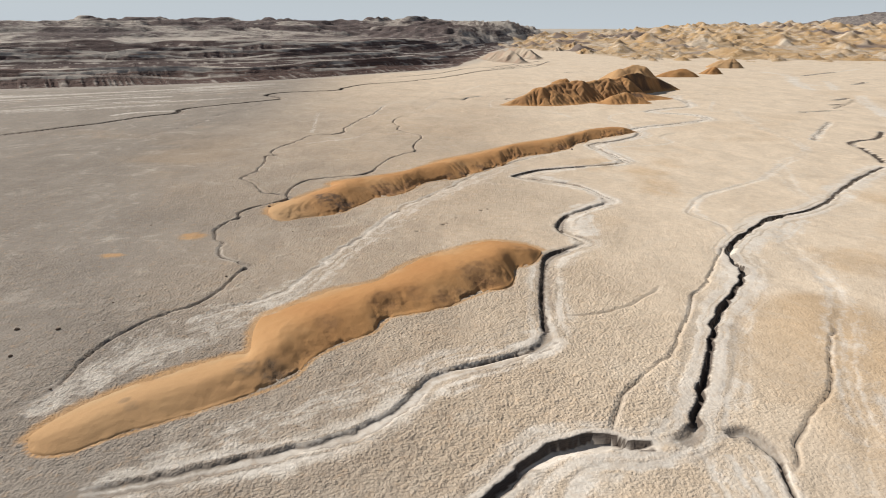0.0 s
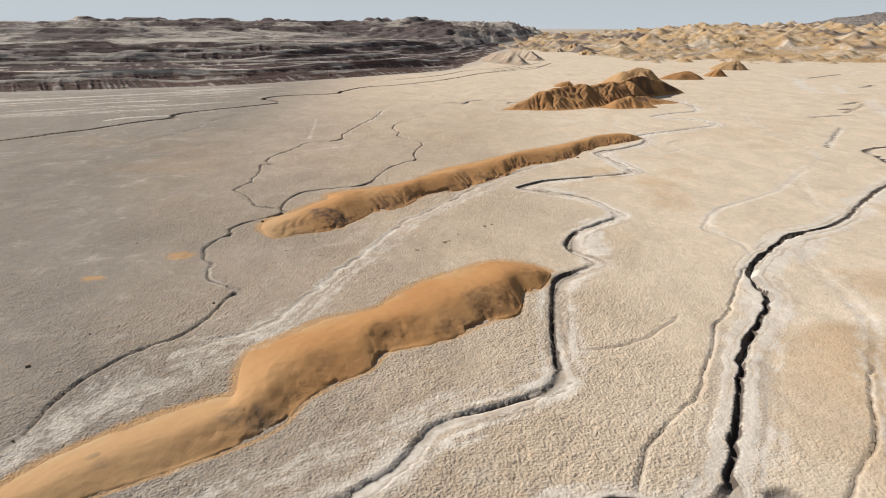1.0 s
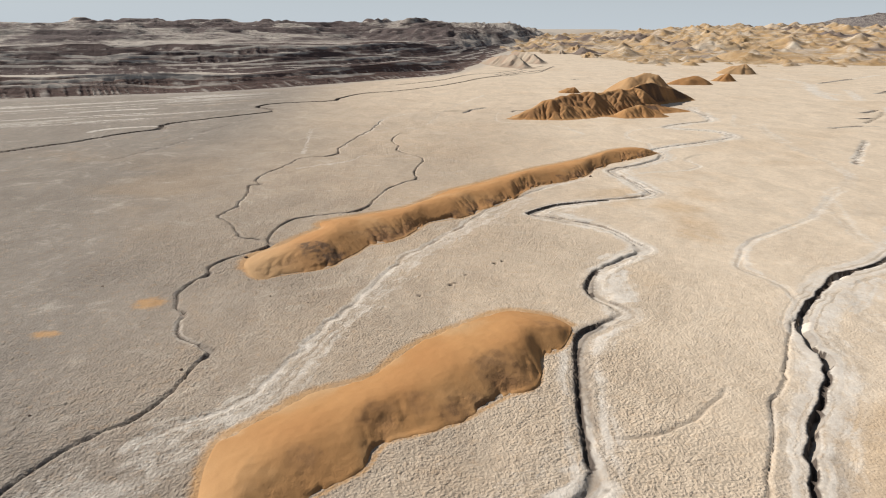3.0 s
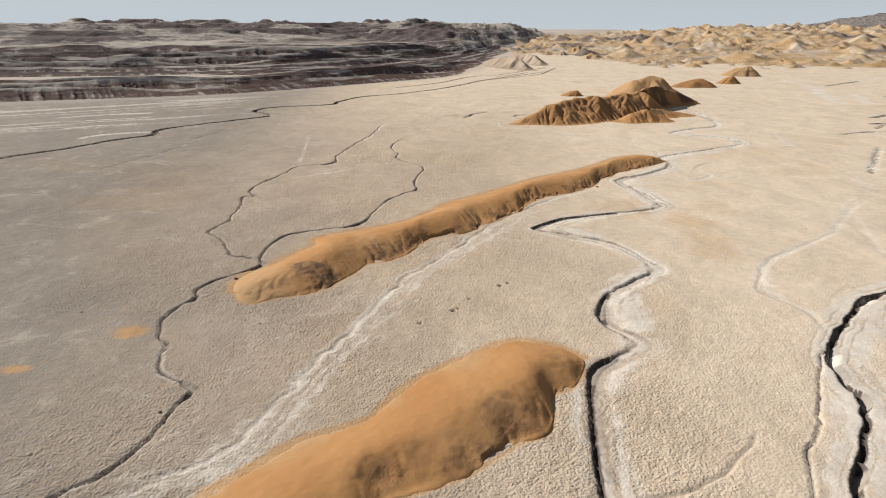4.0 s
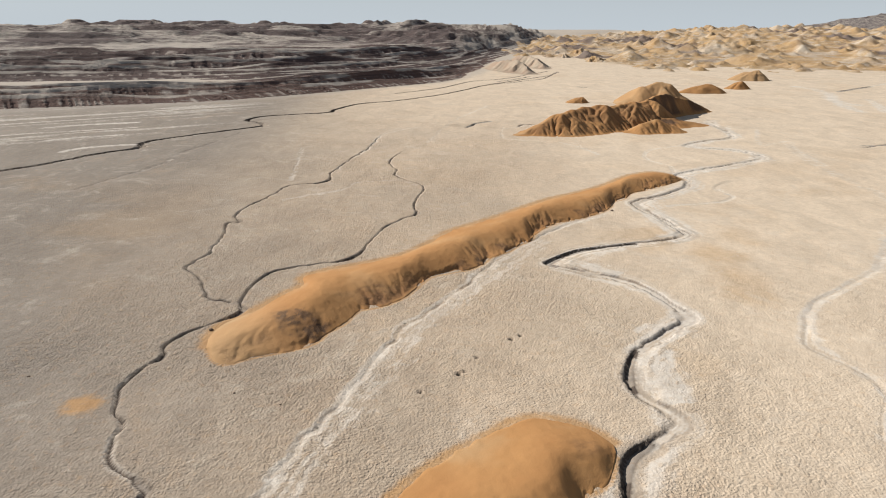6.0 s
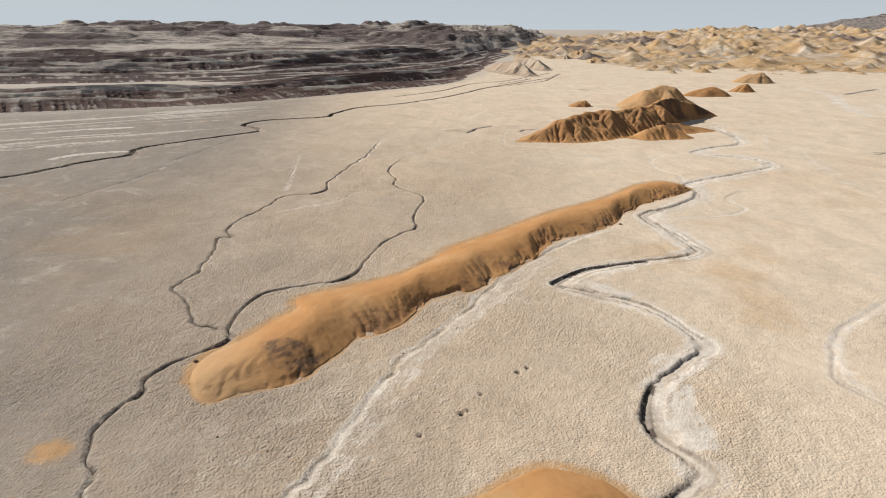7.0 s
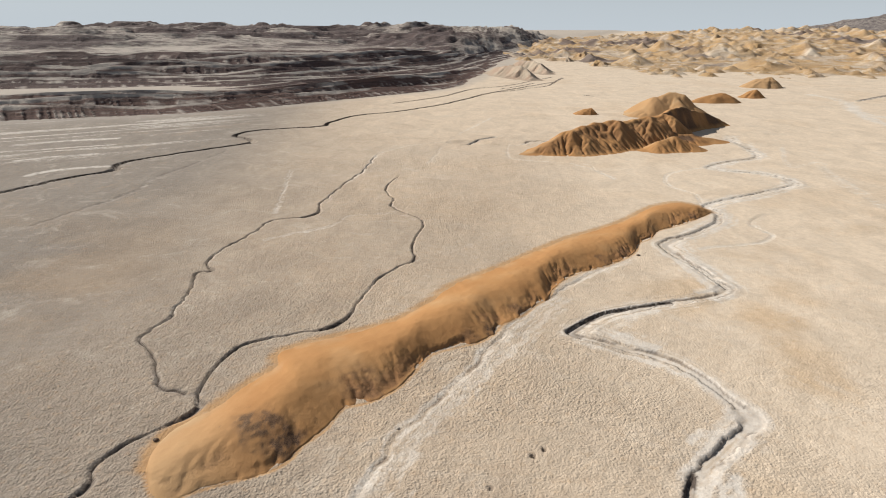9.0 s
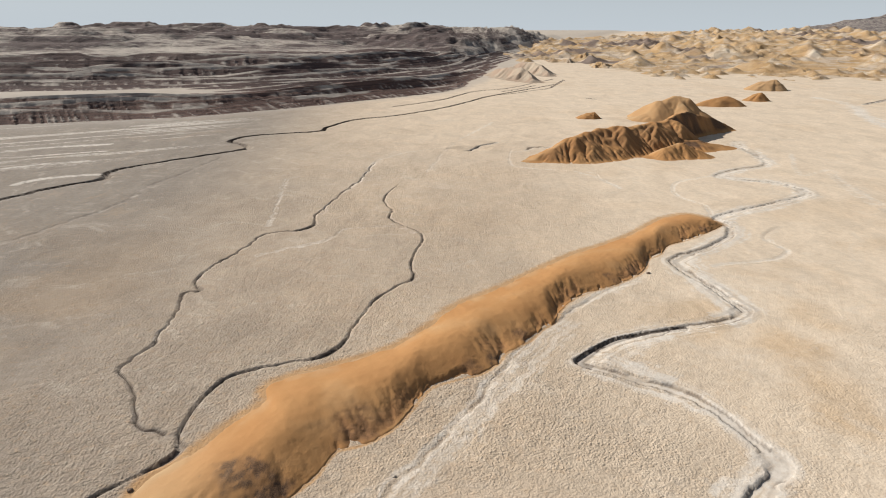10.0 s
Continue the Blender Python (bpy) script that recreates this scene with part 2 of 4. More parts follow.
# streams: line, depth, half bed, steep bank, gentle bank, salt width, sway
STREAMS = []
CREEK = [
    (99.5, 273.8), (94.2, 265.3), (93.6, 251.8), (89.7, 234.4), (78.0, 227.8), (69.7, 220.4), (71.9, 217.2), (82.3, 211.6),
    (84.2, 202.7), (79.4, 198.1), (65.1, 189.7), (54.3, 182.5), (55.0, 178.2), (52.6, 171.4), (46.0, 164.6), (38.4, 159.1),
    (36.7, 155.6), (38.7, 147.4), (39.9, 140.1), (40.2, 137.0), (35.8, 134.1), (27.3, 131.6), (20.0, 128.9), (15.6, 125.2),
    (14.4, 123.3), (17.5, 121.3), (20.1, 119.4), (24.4, 116.7), (27.0, 112.0), (28.5, 107.3), (28.8, 104.5), (26.0, 102.0),
    (20.4, 96.9), (18.8, 94.2), (17.6, 90.4), (17.7, 87.9), (19.0, 86.0), (20.1, 84.0), (19.8, 82.6), (17.4, 80.7),
    (14.9, 79.0), (13.8, 77.4), (13.2, 75.5), (11.5, 65.5)]
CREEK_LOWER = [
    (10.6, 58.4), (10.6, 55.6), (9.3, 53.0), (7.1, 51.6), (3.3, 49.6), (0.3, 48.4), (-0.9, 47.3), (-2.0, 44.9),
    (-3.7, 42.2), (-6.1, 40.1), (-9.2, 38.2), (-13.3, 36.9), (-17.4, 35.3), (-23.9, 33.1)]
STREAMS.append((CREEK + CREEK_LOWER[:3], 0.26, 0.5, 0.2, 2.2, 1.5, 0.25))
STREAMS.append((CREEK_LOWER[1:], 0.24, 0.5, 0.16, 1.6, 1.2, 0.35))
for deep, deep_depth in (([(38.7, 147.4), (39.9, 140.1), (40.2, 137.0)], 0.4), ([(31.0, 132.8), (27.3, 131.6), (20.0, 128.9), (15.6, 125.2), (14.4, 123.3), (16.2, 121.9)], 0.55),
                         ([(20.4, 96.9), (18.8, 94.2), (17.6, 90.4), (17.7, 87.9)], 0.55), ([(17.4, 80.7), (14.9, 79.0), (13.8, 77.4), (13.2, 75.5), (11.5, 65.5), (10.6, 58.4), (10.5, 55.6)], 0.65), ([(11.2, 62.0), (10.6, 58.0), (10.5, 55.4), (9.2, 53.0), (7.0, 51.6), (3.3, 49.8), (0.3, 48.6)], 0.36)):
    STREAMS.append(([(dx - 0.35, dy + 0.15) for dx, dy in deep], deep_depth, 0.08, 0.12, 0.6, 0.3, 0.1))
GULLY_RIGHT = [
    (94.6, 133.3), (81.8, 121.8), (73.2, 112.9), (66.1, 105.1), (61.2, 100.5), (55.4, 96.7), (51.1, 95.1), (47.2, 90.7),
    (41.0, 84.2), (38.6, 80.6), (37.2, 76.3), (36.9, 72.4), (33.9, 67.1), (29.8, 61.7), (27.1, 57.1), (25.0, 52.4),
    (23.0, 48.4), (21.1, 44.8), (19.3, 41.3), (17.8, 39.2), (15.7, 38.2), (13.7, 38.4), (12.3, 39.1), (10.2, 39.2),
    (7.8, 38.2), (5.6, 35.8), (3.5, 33.6), (2.4, 32.5)]
STREAMS.append((GULLY_RIGHT[:-7], 0.85, 0.1, 0.13, 1.1, 2.4, 0.35))
STREAMS.append((GULLY_RIGHT[-8:] + [(1.0, 31.0), (-1.0, 29.0), (-3.0, 27.4)], 0.75, 0.25, 0.15, 1.4, 2.0, 0.35))
CREEK_LEFT = [
    (-12.2, 213.1), (-15.5, 198.3), (-13.1, 188.1), (-12.8, 181.4), (-6.7, 173.2), (-6.0, 166.6), (-7.4, 156.5), (-6.7, 150.2),
    (-9.2, 146.1), (-11.8, 141.5), (-13.1, 135.9), (-14.7, 128.5), (-17.2, 124.6), (-24.0, 122.0), (-26.6, 119.8), (-27.9, 114.7),
    (-27.9, 110.7), (-27.4, 108.0), (-27.1, 107.0), (-28.7, 103.9), (-31.8, 100.7), (-33.0, 97.7), (-32.3, 95.3), (-33.8, 90.9),
    (-33.5, 87.7), (-32.3, 85.0), (-30.7, 82.6), (-30.4, 80.4), (-29.8, 78.3), (-28.1, 76.7), (-25.4, 74.8), (-24.5, 73.8),
    (-25.0, 71.9), (-25.7, 66.4), (-26.8, 63.0), (-30.0, 59.1), (-32.1, 55.0), (-32.7, 50.9), (-32.5, 46.2), (-33.1, 44.1),
    (-34.6, 42.1)]
STREAMS.append((CREEK_LEFT, 0.42, 0.03, 0.12, 0.3, 0.0, 0.3))
BRANCH_LEFT = [
    (-21.5, 239.4), (-23.4, 214.9), (-26.3, 200.9), (-26.8, 195.9), (-28.5, 184.7), (-28.5, 175.8), (-35.7, 171.6), (-37.7, 163.6),
    (-39.4, 156.5), (-40.9, 149.1), (-38.7, 144.6), (-40.4, 143.2), (-38.8, 135.0), (-38.6, 130.9), (-38.4, 127.8), (-39.5, 124.3),
    (-39.1, 121.0), (-36.1, 118.0), (-33.8, 113.2), (-33.3, 111.0), (-30.6, 109.8), (-28.2, 109.3), (-25.7, 110.1)]
STREAMS.append((BRANCH_LEFT, 0.45, 0.04, 0.12, 0.25, 0.0, 0.7))
FAR_CREEK = [
    (74.9, 486.7), (24.7, 412.1), (11.3, 385.9), (-3.0, 359.0), (-22.4, 334.2), (-38.0, 322.5), (-46.4, 302.9), (-48.8, 292.2),
    (-69.3, 283.6), (-74.4, 272.2), (-69.3, 266.9), (-64.5, 259.8), (-68.1, 254.1), (-81.7, 239.6), (-91.6, 226.2), (-89.7, 216.4),
    (-96.5, 208.1), (-102.5, 196.1), (-109.0, 187.0), (-117.0, 176.0), (-127.0, 164.0)]
STREAMS.append((FAR_CREEK, 1.9, 0.3, 0.4, 0.4, 0.0, 0.6))
FAR_CREEK2 = [
    (79.8, 526.9), (38.4, 456.5), (16.6, 436.3), (-3.1, 393.5), (-27.2, 363.3)]
STREAMS.append((FAR_CREEK2, 1.5, 0.2, 0.35, 0.4, 0.0, 0.5))
FAR_LEFT_FAINT = [
    (-67.9, 247.9), (-71.1, 224.8), (-75.0, 206.4), (-73.3, 201.0), (-74.5, 191.3), (-78.7, 177.0), (-82.1, 165.2)]
STREAMS.append((FAR_LEFT_FAINT, 0.22, 0.1, 0.5, 0.5, 0.0, 0.8))
WASH = [
    (29.9, 150.1), (21.2, 143.5), (14.8, 135.8), (8.4, 127.7), (2.8, 117.4), (-5.3, 103.8), (-7.7, 98.1), (-10.1, 90.5),
    (-13.3, 82.1), (-15.0, 76.3), (-16.2, 72.1), (-16.9, 68.9), (-19.6, 64.0), (-24.4, 61.4), (-25.8, 57.2)]
STREAMS.append((WASH, 0.14, 0.05, 0.3, 1.2, 0.4, 0.7))
STREAMS.append(([(wx + 1.3, wy - 0.9) for wx, wy in WASH[2:]], 0.03, 0.5, 0.6, 0.6, 1.1, 0.9))
SIDE_CHANNEL = [
    (39.9, 83.5), (34.0, 74.3), (31.0, 68.8), (27.8, 64.7), (25.4, 59.7), (22.1, 53.5), (18.9, 49.4), (15.3, 45.7),
    (13.3, 42.1), (12.5, 39.2)]
STREAMS.append((SIDE_CHANNEL, 0.22, 0.02, 0.1, 0.25, 0.0, 0.35))
RILL = [
    (25.2, 67.4), (23.3, 65.5), (20.0, 62.5), (16.4, 60.4), (12.7, 59.7)]
STREAMS.append((RILL, 0.16, 0.02, 0.15, 0.3, 0.0, 0.25))
RILL_NEAR = [
    (21.0, 39.5), (22.6, 39.9), (23.2, 38.5), (23.4, 36.3), (23.0, 34.1), (22.5, 32.5)]
STREAMS.append((RILL_NEAR, 0.4, 0.05, 0.14, 0.5, 0.4, 0.25))
SIDE_RIGHT = [
    (39.9, 58.3), (36.2, 52.4), (32.1, 45.7), (29.1, 42.4), (26.8, 40.2), (25.2, 37.6), (23.9, 35.2)]
STREAMS.append((SIDE_RIGHT, 0.22, 0.03, 0.14, 0.3, 0.0, 0.35))
WASH_RIGHT = [
    (49.9, 89.3), (47.1, 80.6), (46.3, 72.4), (43.5, 63.9), (38.8, 54.7), (34.5, 46.5), (31.7, 40.2), (27.7, 32.8)]
STREAMS.append((WASH_RIGHT, 0.08, 0.3, 0.8, 0.6, 1.2, 0.6))
LOOP_RIGHT = [
    (77.5, 139.3), (68.4, 128.6), (62.1, 120.8), (56.0, 116.2), (50.4, 112.0), (44.8, 107.2), (41.3, 101.3), (39.6, 96.9),
    (41.3, 93.5), (42.5, 90.4), (41.1, 85.0)]
STREAMS.append((LOOP_RIGHT, 0.10, 0.1, 0.35, 0.8, 0.6, 0.4))
UPPER_RIGHT = [(101.6, 223.0), (95.8, 206.3), (92.1, 183.3), (90.4, 164.7), (86.2, 149.4), (74.8, 136.5), (70.4, 129.7), (65.2, 114.4), (63.0, 107.1)]
STREAMS.append((UPPER_RIGHT, 0.05, 0.3, 0.5, 0.7, 0.8, 0.7))
FAR_RIGHT = [
    (123.4, 178.8), (114.1, 166.8), (103.9, 161.0), (101.3, 151.1), (95.7, 135.0)]
STREAMS.append((FAR_RIGHT, 0.7, 0.1, 0.3, 0.6, 0.25, 0.4))
WHITE_FAR = [
    (197.7, 405.5), (198.4, 384.9), (196.5, 368.7), (179.7, 335.1), (177.1, 321.5), (182.1, 315.2)]
STREAMS.append((WHITE_FAR, -0.03, 0.5, 0.4, 0.8, 2.6, 1.5))
LOOP_MID = [
    (54.2, 182.5), (55.7, 192.4), (52.5, 199.2), (53.5, 206.0), (57.5, 213.5), (68.5, 219.7)]
STREAMS.append((LOOP_MID, 0.1, 0.08, 0.2, 0.5, 0.3, 0.3))
PALE_MID = [
    (64.7, 176.7), (58.1, 169.7), (59.0, 162.8), (54.5, 158.2), (46.9, 156.1), (42.2, 155.1)]
STREAMS.append((PALE_MID, 0.12, 0.08, 0.2, 0.6, 0.5, 0.3))
MOUND_FOOT = [
    (19.7, 256.6), (17.1, 239.3), (18.7, 230.9), (31.3, 226.5), (38.4, 223.8), (38.5, 214.8)]
STREAMS.append((MOUND_FOOT, 0.08, 0.06, 0.2, 0.5, 0.1, 0.3))
LINE_RIGHT = [
    (104.9, 249.9), (92.2, 221.0), (104.3, 227.7), (99.6, 214.6), (95.1, 190.9)]
STREAMS.append((LINE_RIGHT, 0.05, 0.08, 0.3, 0.6, 0.4, 0.4))



def axis_steps(parts):
    """Grid lines from stretches of (start, end, first step, last step)."""
    out = [parts[0][0]]
    for a, b, s0, s1 in parts:
        x = out[-1]
        while x < b:
            x += s0 + (s1 - s0) * (x - a) / (b - a)
            out.append(x)
    return np.array(out)


STREAMS.append(([(-139.7, 252.5), (-128.2, 260.0), (-111.1, 266.0)], -0.03, 0.3, 0.4, 0.3, 1.3, 0.6))
STREAMS.append(([(-123.8, 228.4), (-114.8, 234.2), (-104.4, 238.9)], -0.03, 0.3, 0.4, 0.3, 0.9, 0.6))
STREAMS.append(([(-132.8, 242.2), (-120.0, 248.9), (-107.2, 254.3)], -0.03, 0.3, 0.4, 0.3, 0.7, 0.6))
STREAMS.append(([(-108.4, 209.3), (-106.4, 215.2), (-99.0, 220.2), (-92.3, 221.5)], -0.03, 0.3, 0.4, 0.3, 0.6, 0.6))
WHITE_FAR_NEAR = [(175.3, 272.9), (157.4, 239.8), (155.4, 231.5), (143.1, 207.0)]
STREAMS.append((WHITE_FAR_NEAR, -0.03, 0.4, 0.4, 0.5, 1.8, 1.2))
WHITE_FAR_SMALL = [(187.1, 352.0), (173.5, 319.2), (169.9, 304.9), (168.0, 291.8)]
STREAMS.append((WHITE_FAR_SMALL, -0.03, 0.4, 0.4, 0.5, 2.4, 1.2))
FAR_RUT = [(138.7, 228.4), (151.7, 241.6), (162.8, 256.3)]
STREAMS.append((FAR_RUT, 0.5, 0.2, 0.4, 0.5, 0.0, 0.5))
FAR_RUT_LOW = [(119.5, 216.6), (132.3, 222.3), (140.1, 222.3)]
STREAMS.append((FAR_RUT_LOW, 0.4, 0.2, 0.4, 0.5, 0.0, 0.5))
MID_RUT = [(19.3, 252.0), (30.0, 259.5), (35.2, 263.4)]
STREAMS.append((MID_RUT, 0.12, 0.1, 0.3, 0.5, 0.2, 0.5))
MID_RUT_B = [(-21.5, 239.4), (-13.2, 252.1), (-1.9, 259.6)]
STREAMS.append((MID_RUT_B, 0.08, 0.1, 0.3, 0.5, 0.4, 0.5))
PIT_RIM = [(3.6, 255.8), (10.3, 263.5), (16.3, 269.7)]
STREAMS.append((PIT_RIM, 0.4, 0.2, 0.4, 0.5, 0.3, 0.5))
for far_cut, far_depth in (([(77.9, 536.6), (82.2, 555.5), (93.2, 576.3)], 1.5),
                           ([(28.4, 416.0), (39.5, 426.6), (50.4, 440.2), (63.7, 457.3), (84.0, 519.0)], 1.3), ([(31.0, 433.4), (43.2, 449.9), (57.3, 473.4)], 0.9),
                           ([(74.5, 401.4), (76.2, 398.6), (78.0, 395.7)], 0.9), ([(25.0, 256.2), (28.3, 261.4), (33.0, 260.4)], 0.5)):
    STREAMS.append((far_cut, far_depth, 0.2, 0.25, 0.2, 0.0, 1.2))
OLD_RIBBON = [(-20.7, 35.8), (-15.3, 39.6), (-10.1, 43.2), (-4.1, 47.3), (4.1, 53.3), (9.0, 58.1)]
STREAMS.append((OLD_RIBBON, 0.03, 0.2, 0.6, 0.5, 1.1, 0.6))
GULLY_FLAT = [(36.7, 74.3), (31.0, 62.5), (26.6, 54.7), (22.5, 46.6), (19.7, 41.7), (17.0, 38.2), (14.5, 37.0)]
STREAMS.append((GULLY_FLAT, -0.02, 0.2, 0.6, 0.5, 1.6, 0.6))
GULLY_FLAT_LOW = [(15.9, 37.6), (12.6, 37.0), (9.7, 36.7), (7.9, 35.2), (6.4, 32.8)]
STREAMS.append((GULLY_FLAT_LOW, -0.02, 0.2, 0.6, 0.5, 1.2, 0.6))
SPILL = [(19.6, 37.6), (19.1, 34.6), (18.9, 32.5)]
STREAMS.append((SPILL, -0.02, 0.2, 0.6, 0.5, 1.8, 0.6))
SHOAL = [(54.6, 95.1), (50.1, 88.0), (45.8, 84.2)]
STREAMS.append((SHOAL, -0.02, 0.2, 0.6, 0.5, 1.6, 0.6))
CREEK_SALT = [(cx + 0.8, cy - 0.6) for cx, cy in CREEK[1:20]]
STREAMS.append((CREEK_SALT, -0.02, 0.6, 0.6, 0.5, 1.7, 0.8))
BAR_DEEP = [(22.0, 96.8), (20.6, 91.8), (20.6, 88.2), (20.8, 86.1)]
STREAMS.append((BAR_DEEP, -0.02, 1.2, 0.6, 0.5, 1.3, 0.4))
BAR_BEND = [(27.7, 104.5), (25.5, 102.5), (22.7, 99.4)]
STREAMS.append((BAR_BEND, -0.02, 0.8, 0.6, 0.5, 1.3, 0.4))
BAR_TIP = [(15.5, 125.5), (18.5, 124.5), (21.4, 121.6), (24.1, 119.1)]
STREAMS.append((BAR_TIP, -0.02, 1.0, 0.6, 0.5, 1.3, 0.4))
BAR_UPPER = [(38.5, 151.1), (38.7, 142.6), (38.9, 136.7), (35.3, 134.8)]
STREAMS.append((BAR_UPPER, -0.02, 1.0, 0.6, 0.5, 1.3, 0.4))
for braid, salty_width in (([(195.6, 368.5), (182.3, 339.4), (171.0, 314.5)], 2.5),
                           ([(202.8, 372.5), (230.4, 393.8), (276.6, 433.1)], 0.4),
                           ([(199.4, 339.4), (187.4, 314.5), (176.7, 292.9)], 2.0),
                           ([(200.8, 320.4), (206.5, 323.4), (216.4, 332.9)], 0.8),
                           ([(153.0, 253.4), (157.2, 255.3), (163.9, 261.2)], 0.5),
                           ([(142.9, 238.9), (145.0, 238.1), (149.0, 240.7)], 0.4),
                           ([(173.7, 269.6), (158.0, 238.9), (144.5, 208.9)], 2.0),
                           ([(95.6, 163.0), (107.9, 181.3), (119.1, 196.5)], 0.5),
                           ([(121.2, 220.0), (127.4, 220.0), (135.4, 223.0)], 0.2)):
    STREAMS.append((braid, -0.03 if salty_width > 1 else 1.4 if braid[0][1] > 225 else 0.3, 0.35, 0.3, 0.5, salty_width, 0.8))
for faint_line in ([(-34.8, 159.6), (-29.2, 163.8), (-23.5, 168.2), (-21.0, 174.6), (-11.9, 177.1), (-7.1, 172.1)],
                   [(-42.0, 216.5), (-39.2, 194.7), (-36.6, 176.3)],
                   [(-21.6, 237.9), (-23.3, 213.0), (-26.9, 197.5), (-28.0, 184.4)],
                   [(18.4, 315.1), (1.2, 266.2), (-6.4, 223.9)],
                   [(34.2, 225.4), (38.6, 216.5), (41.4, 206.5)]):
    STREAMS.append((faint_line, 0.07, 0.08, 0.25, 0.5, 0.3, 0.7))
SALT_LEFT = [(-16.9, 68.9), (-20.9, 59.7), (-24.8, 54.7), (-28.3, 50.4), (-30.8, 44.9)]
STREAMS.append((SALT_LEFT, 0.03, 0.2, 0.6, 0.5, 1.6, 0.6))
SALT_LEFT_LOW = [(-28.5, 59.8), (-29.8, 50.4), (-31.3, 45.7), (-31.7, 41.7)]
STREAMS.append((SALT_LEFT_LOW, 0.03, 0.2, 0.6, 0.5, 1.0, 0.6))

# dunes: the near foot, the far foot and heights at even steps, from tail to head
LOW_NEAR = [
    (-30.4, 38.7), (-29.2, 37.3), (-26.9, 37.2), (-24.3, 39.2), (-21.0, 41.3), (-17.4, 43.6), (-14.3, 45.9), (-12.6, 47.9), (-12.1, 49.8),
    (-10.9, 52.0), (-8.5, 54.5), (-6.6, 56.2), (-5.4, 59.2), (-2.2, 60.7), (0.5, 62.1), (2.5, 63.9), (5.0, 66.0), (7.5, 67.4), (8.5, 69.8), (9.0, 73.2), (11.4, 74.8), (13.0, 78.1)]
LOW_FAR = [
    (-30.6, 39.1), (-30.3, 41.0), (-28.8, 43.6), (-25.0, 47.5), (-22.6, 49.5), (-19.8, 51.3), (-18.1, 52.2), (-18.6, 54.9), (-19.0, 57.8), (-18.6, 60.2),
    (-16.3, 62.8), (-13.8, 65.8), (-11.2, 67.6), (-7.6, 69.6), (-5.2, 74.0), (-2.0, 77.8), (1.2, 80.4), (5.0, 83.5), (7.9, 84.0), (11.2, 82.6), (13.1, 80.2)]
LOW_HEIGHTS = [0.05, 0.45, 0.6, 0.7, 0.75, 0.85, 1.0, 1.1, 1.1, 1.05, 1.05, 1.15, 1.2, 1.15, 1.3, 1.5, 1.6, 1.45, 1.15, 0.8, 0.05]
LONG_NEAR = [
    (-27.8, 96.6), (-26.1, 94.0), (-24.4, 93.4), (-22.7, 94.5), (-20.0, 95.7), (-17.1, 97.1), (-15.6, 98.7), (-15.0, 100.6), (-13.2, 103.2), (-12.0, 106.6),
    (-9.6, 107.6), (-7.6, 109.3), (-5.9, 111.7), (-4.5, 115.0), (-3.2, 117.6), (-0.6, 119.2), (2.3, 120.5), (4.6, 122.9), (5.9, 125.6), (9.2, 128.8), (11.2, 131.9), (13.2, 134.1),
    (14.6, 137.6), (17.0, 141.3), (20.2, 144.0), (24.6, 146.8), (28.2, 149.7), (31.2, 153.4), (33.0, 157.7), (35.7, 160.1), (38.4, 164.5), (41.7, 166.9), (46.2, 170.1), (53.3, 176.6)]
LONG_FAR = [
    (-28.1, 97.7), (-28.6, 100.2), (-28.0, 103.0), (-25.7, 106.4), (-24.4, 108.8), (-22.7, 112.1), (-20.9, 115.0), (-21.4, 118.0), (-19.0, 120.4), (-15.6, 122.4), (-12.1, 124.2), (-8.4, 126.8),
    (-4.6, 131.6), (-0.6, 138.6), (4.3, 143.6), (9.4, 148.8), (15.1, 155.0), (21.5, 161.4), (27.7, 166.0), (35.1, 172.8), (39.7, 178.3), (44.0, 182.6), (49.0, 185.0), (52.6, 182.0), (53.6, 177.9)]
LONG_HEIGHTS = [0.05, 0.95, 1.59, 1.83, 1.68, 1.59, 1.72, 1.68, 1.72, 1.59, 1.45, 1.63, 1.53, 1.67, 1.45, 1.45, 1.57, 1.36, 1.40, 1.36, 1.26, 1.13, 0.05]


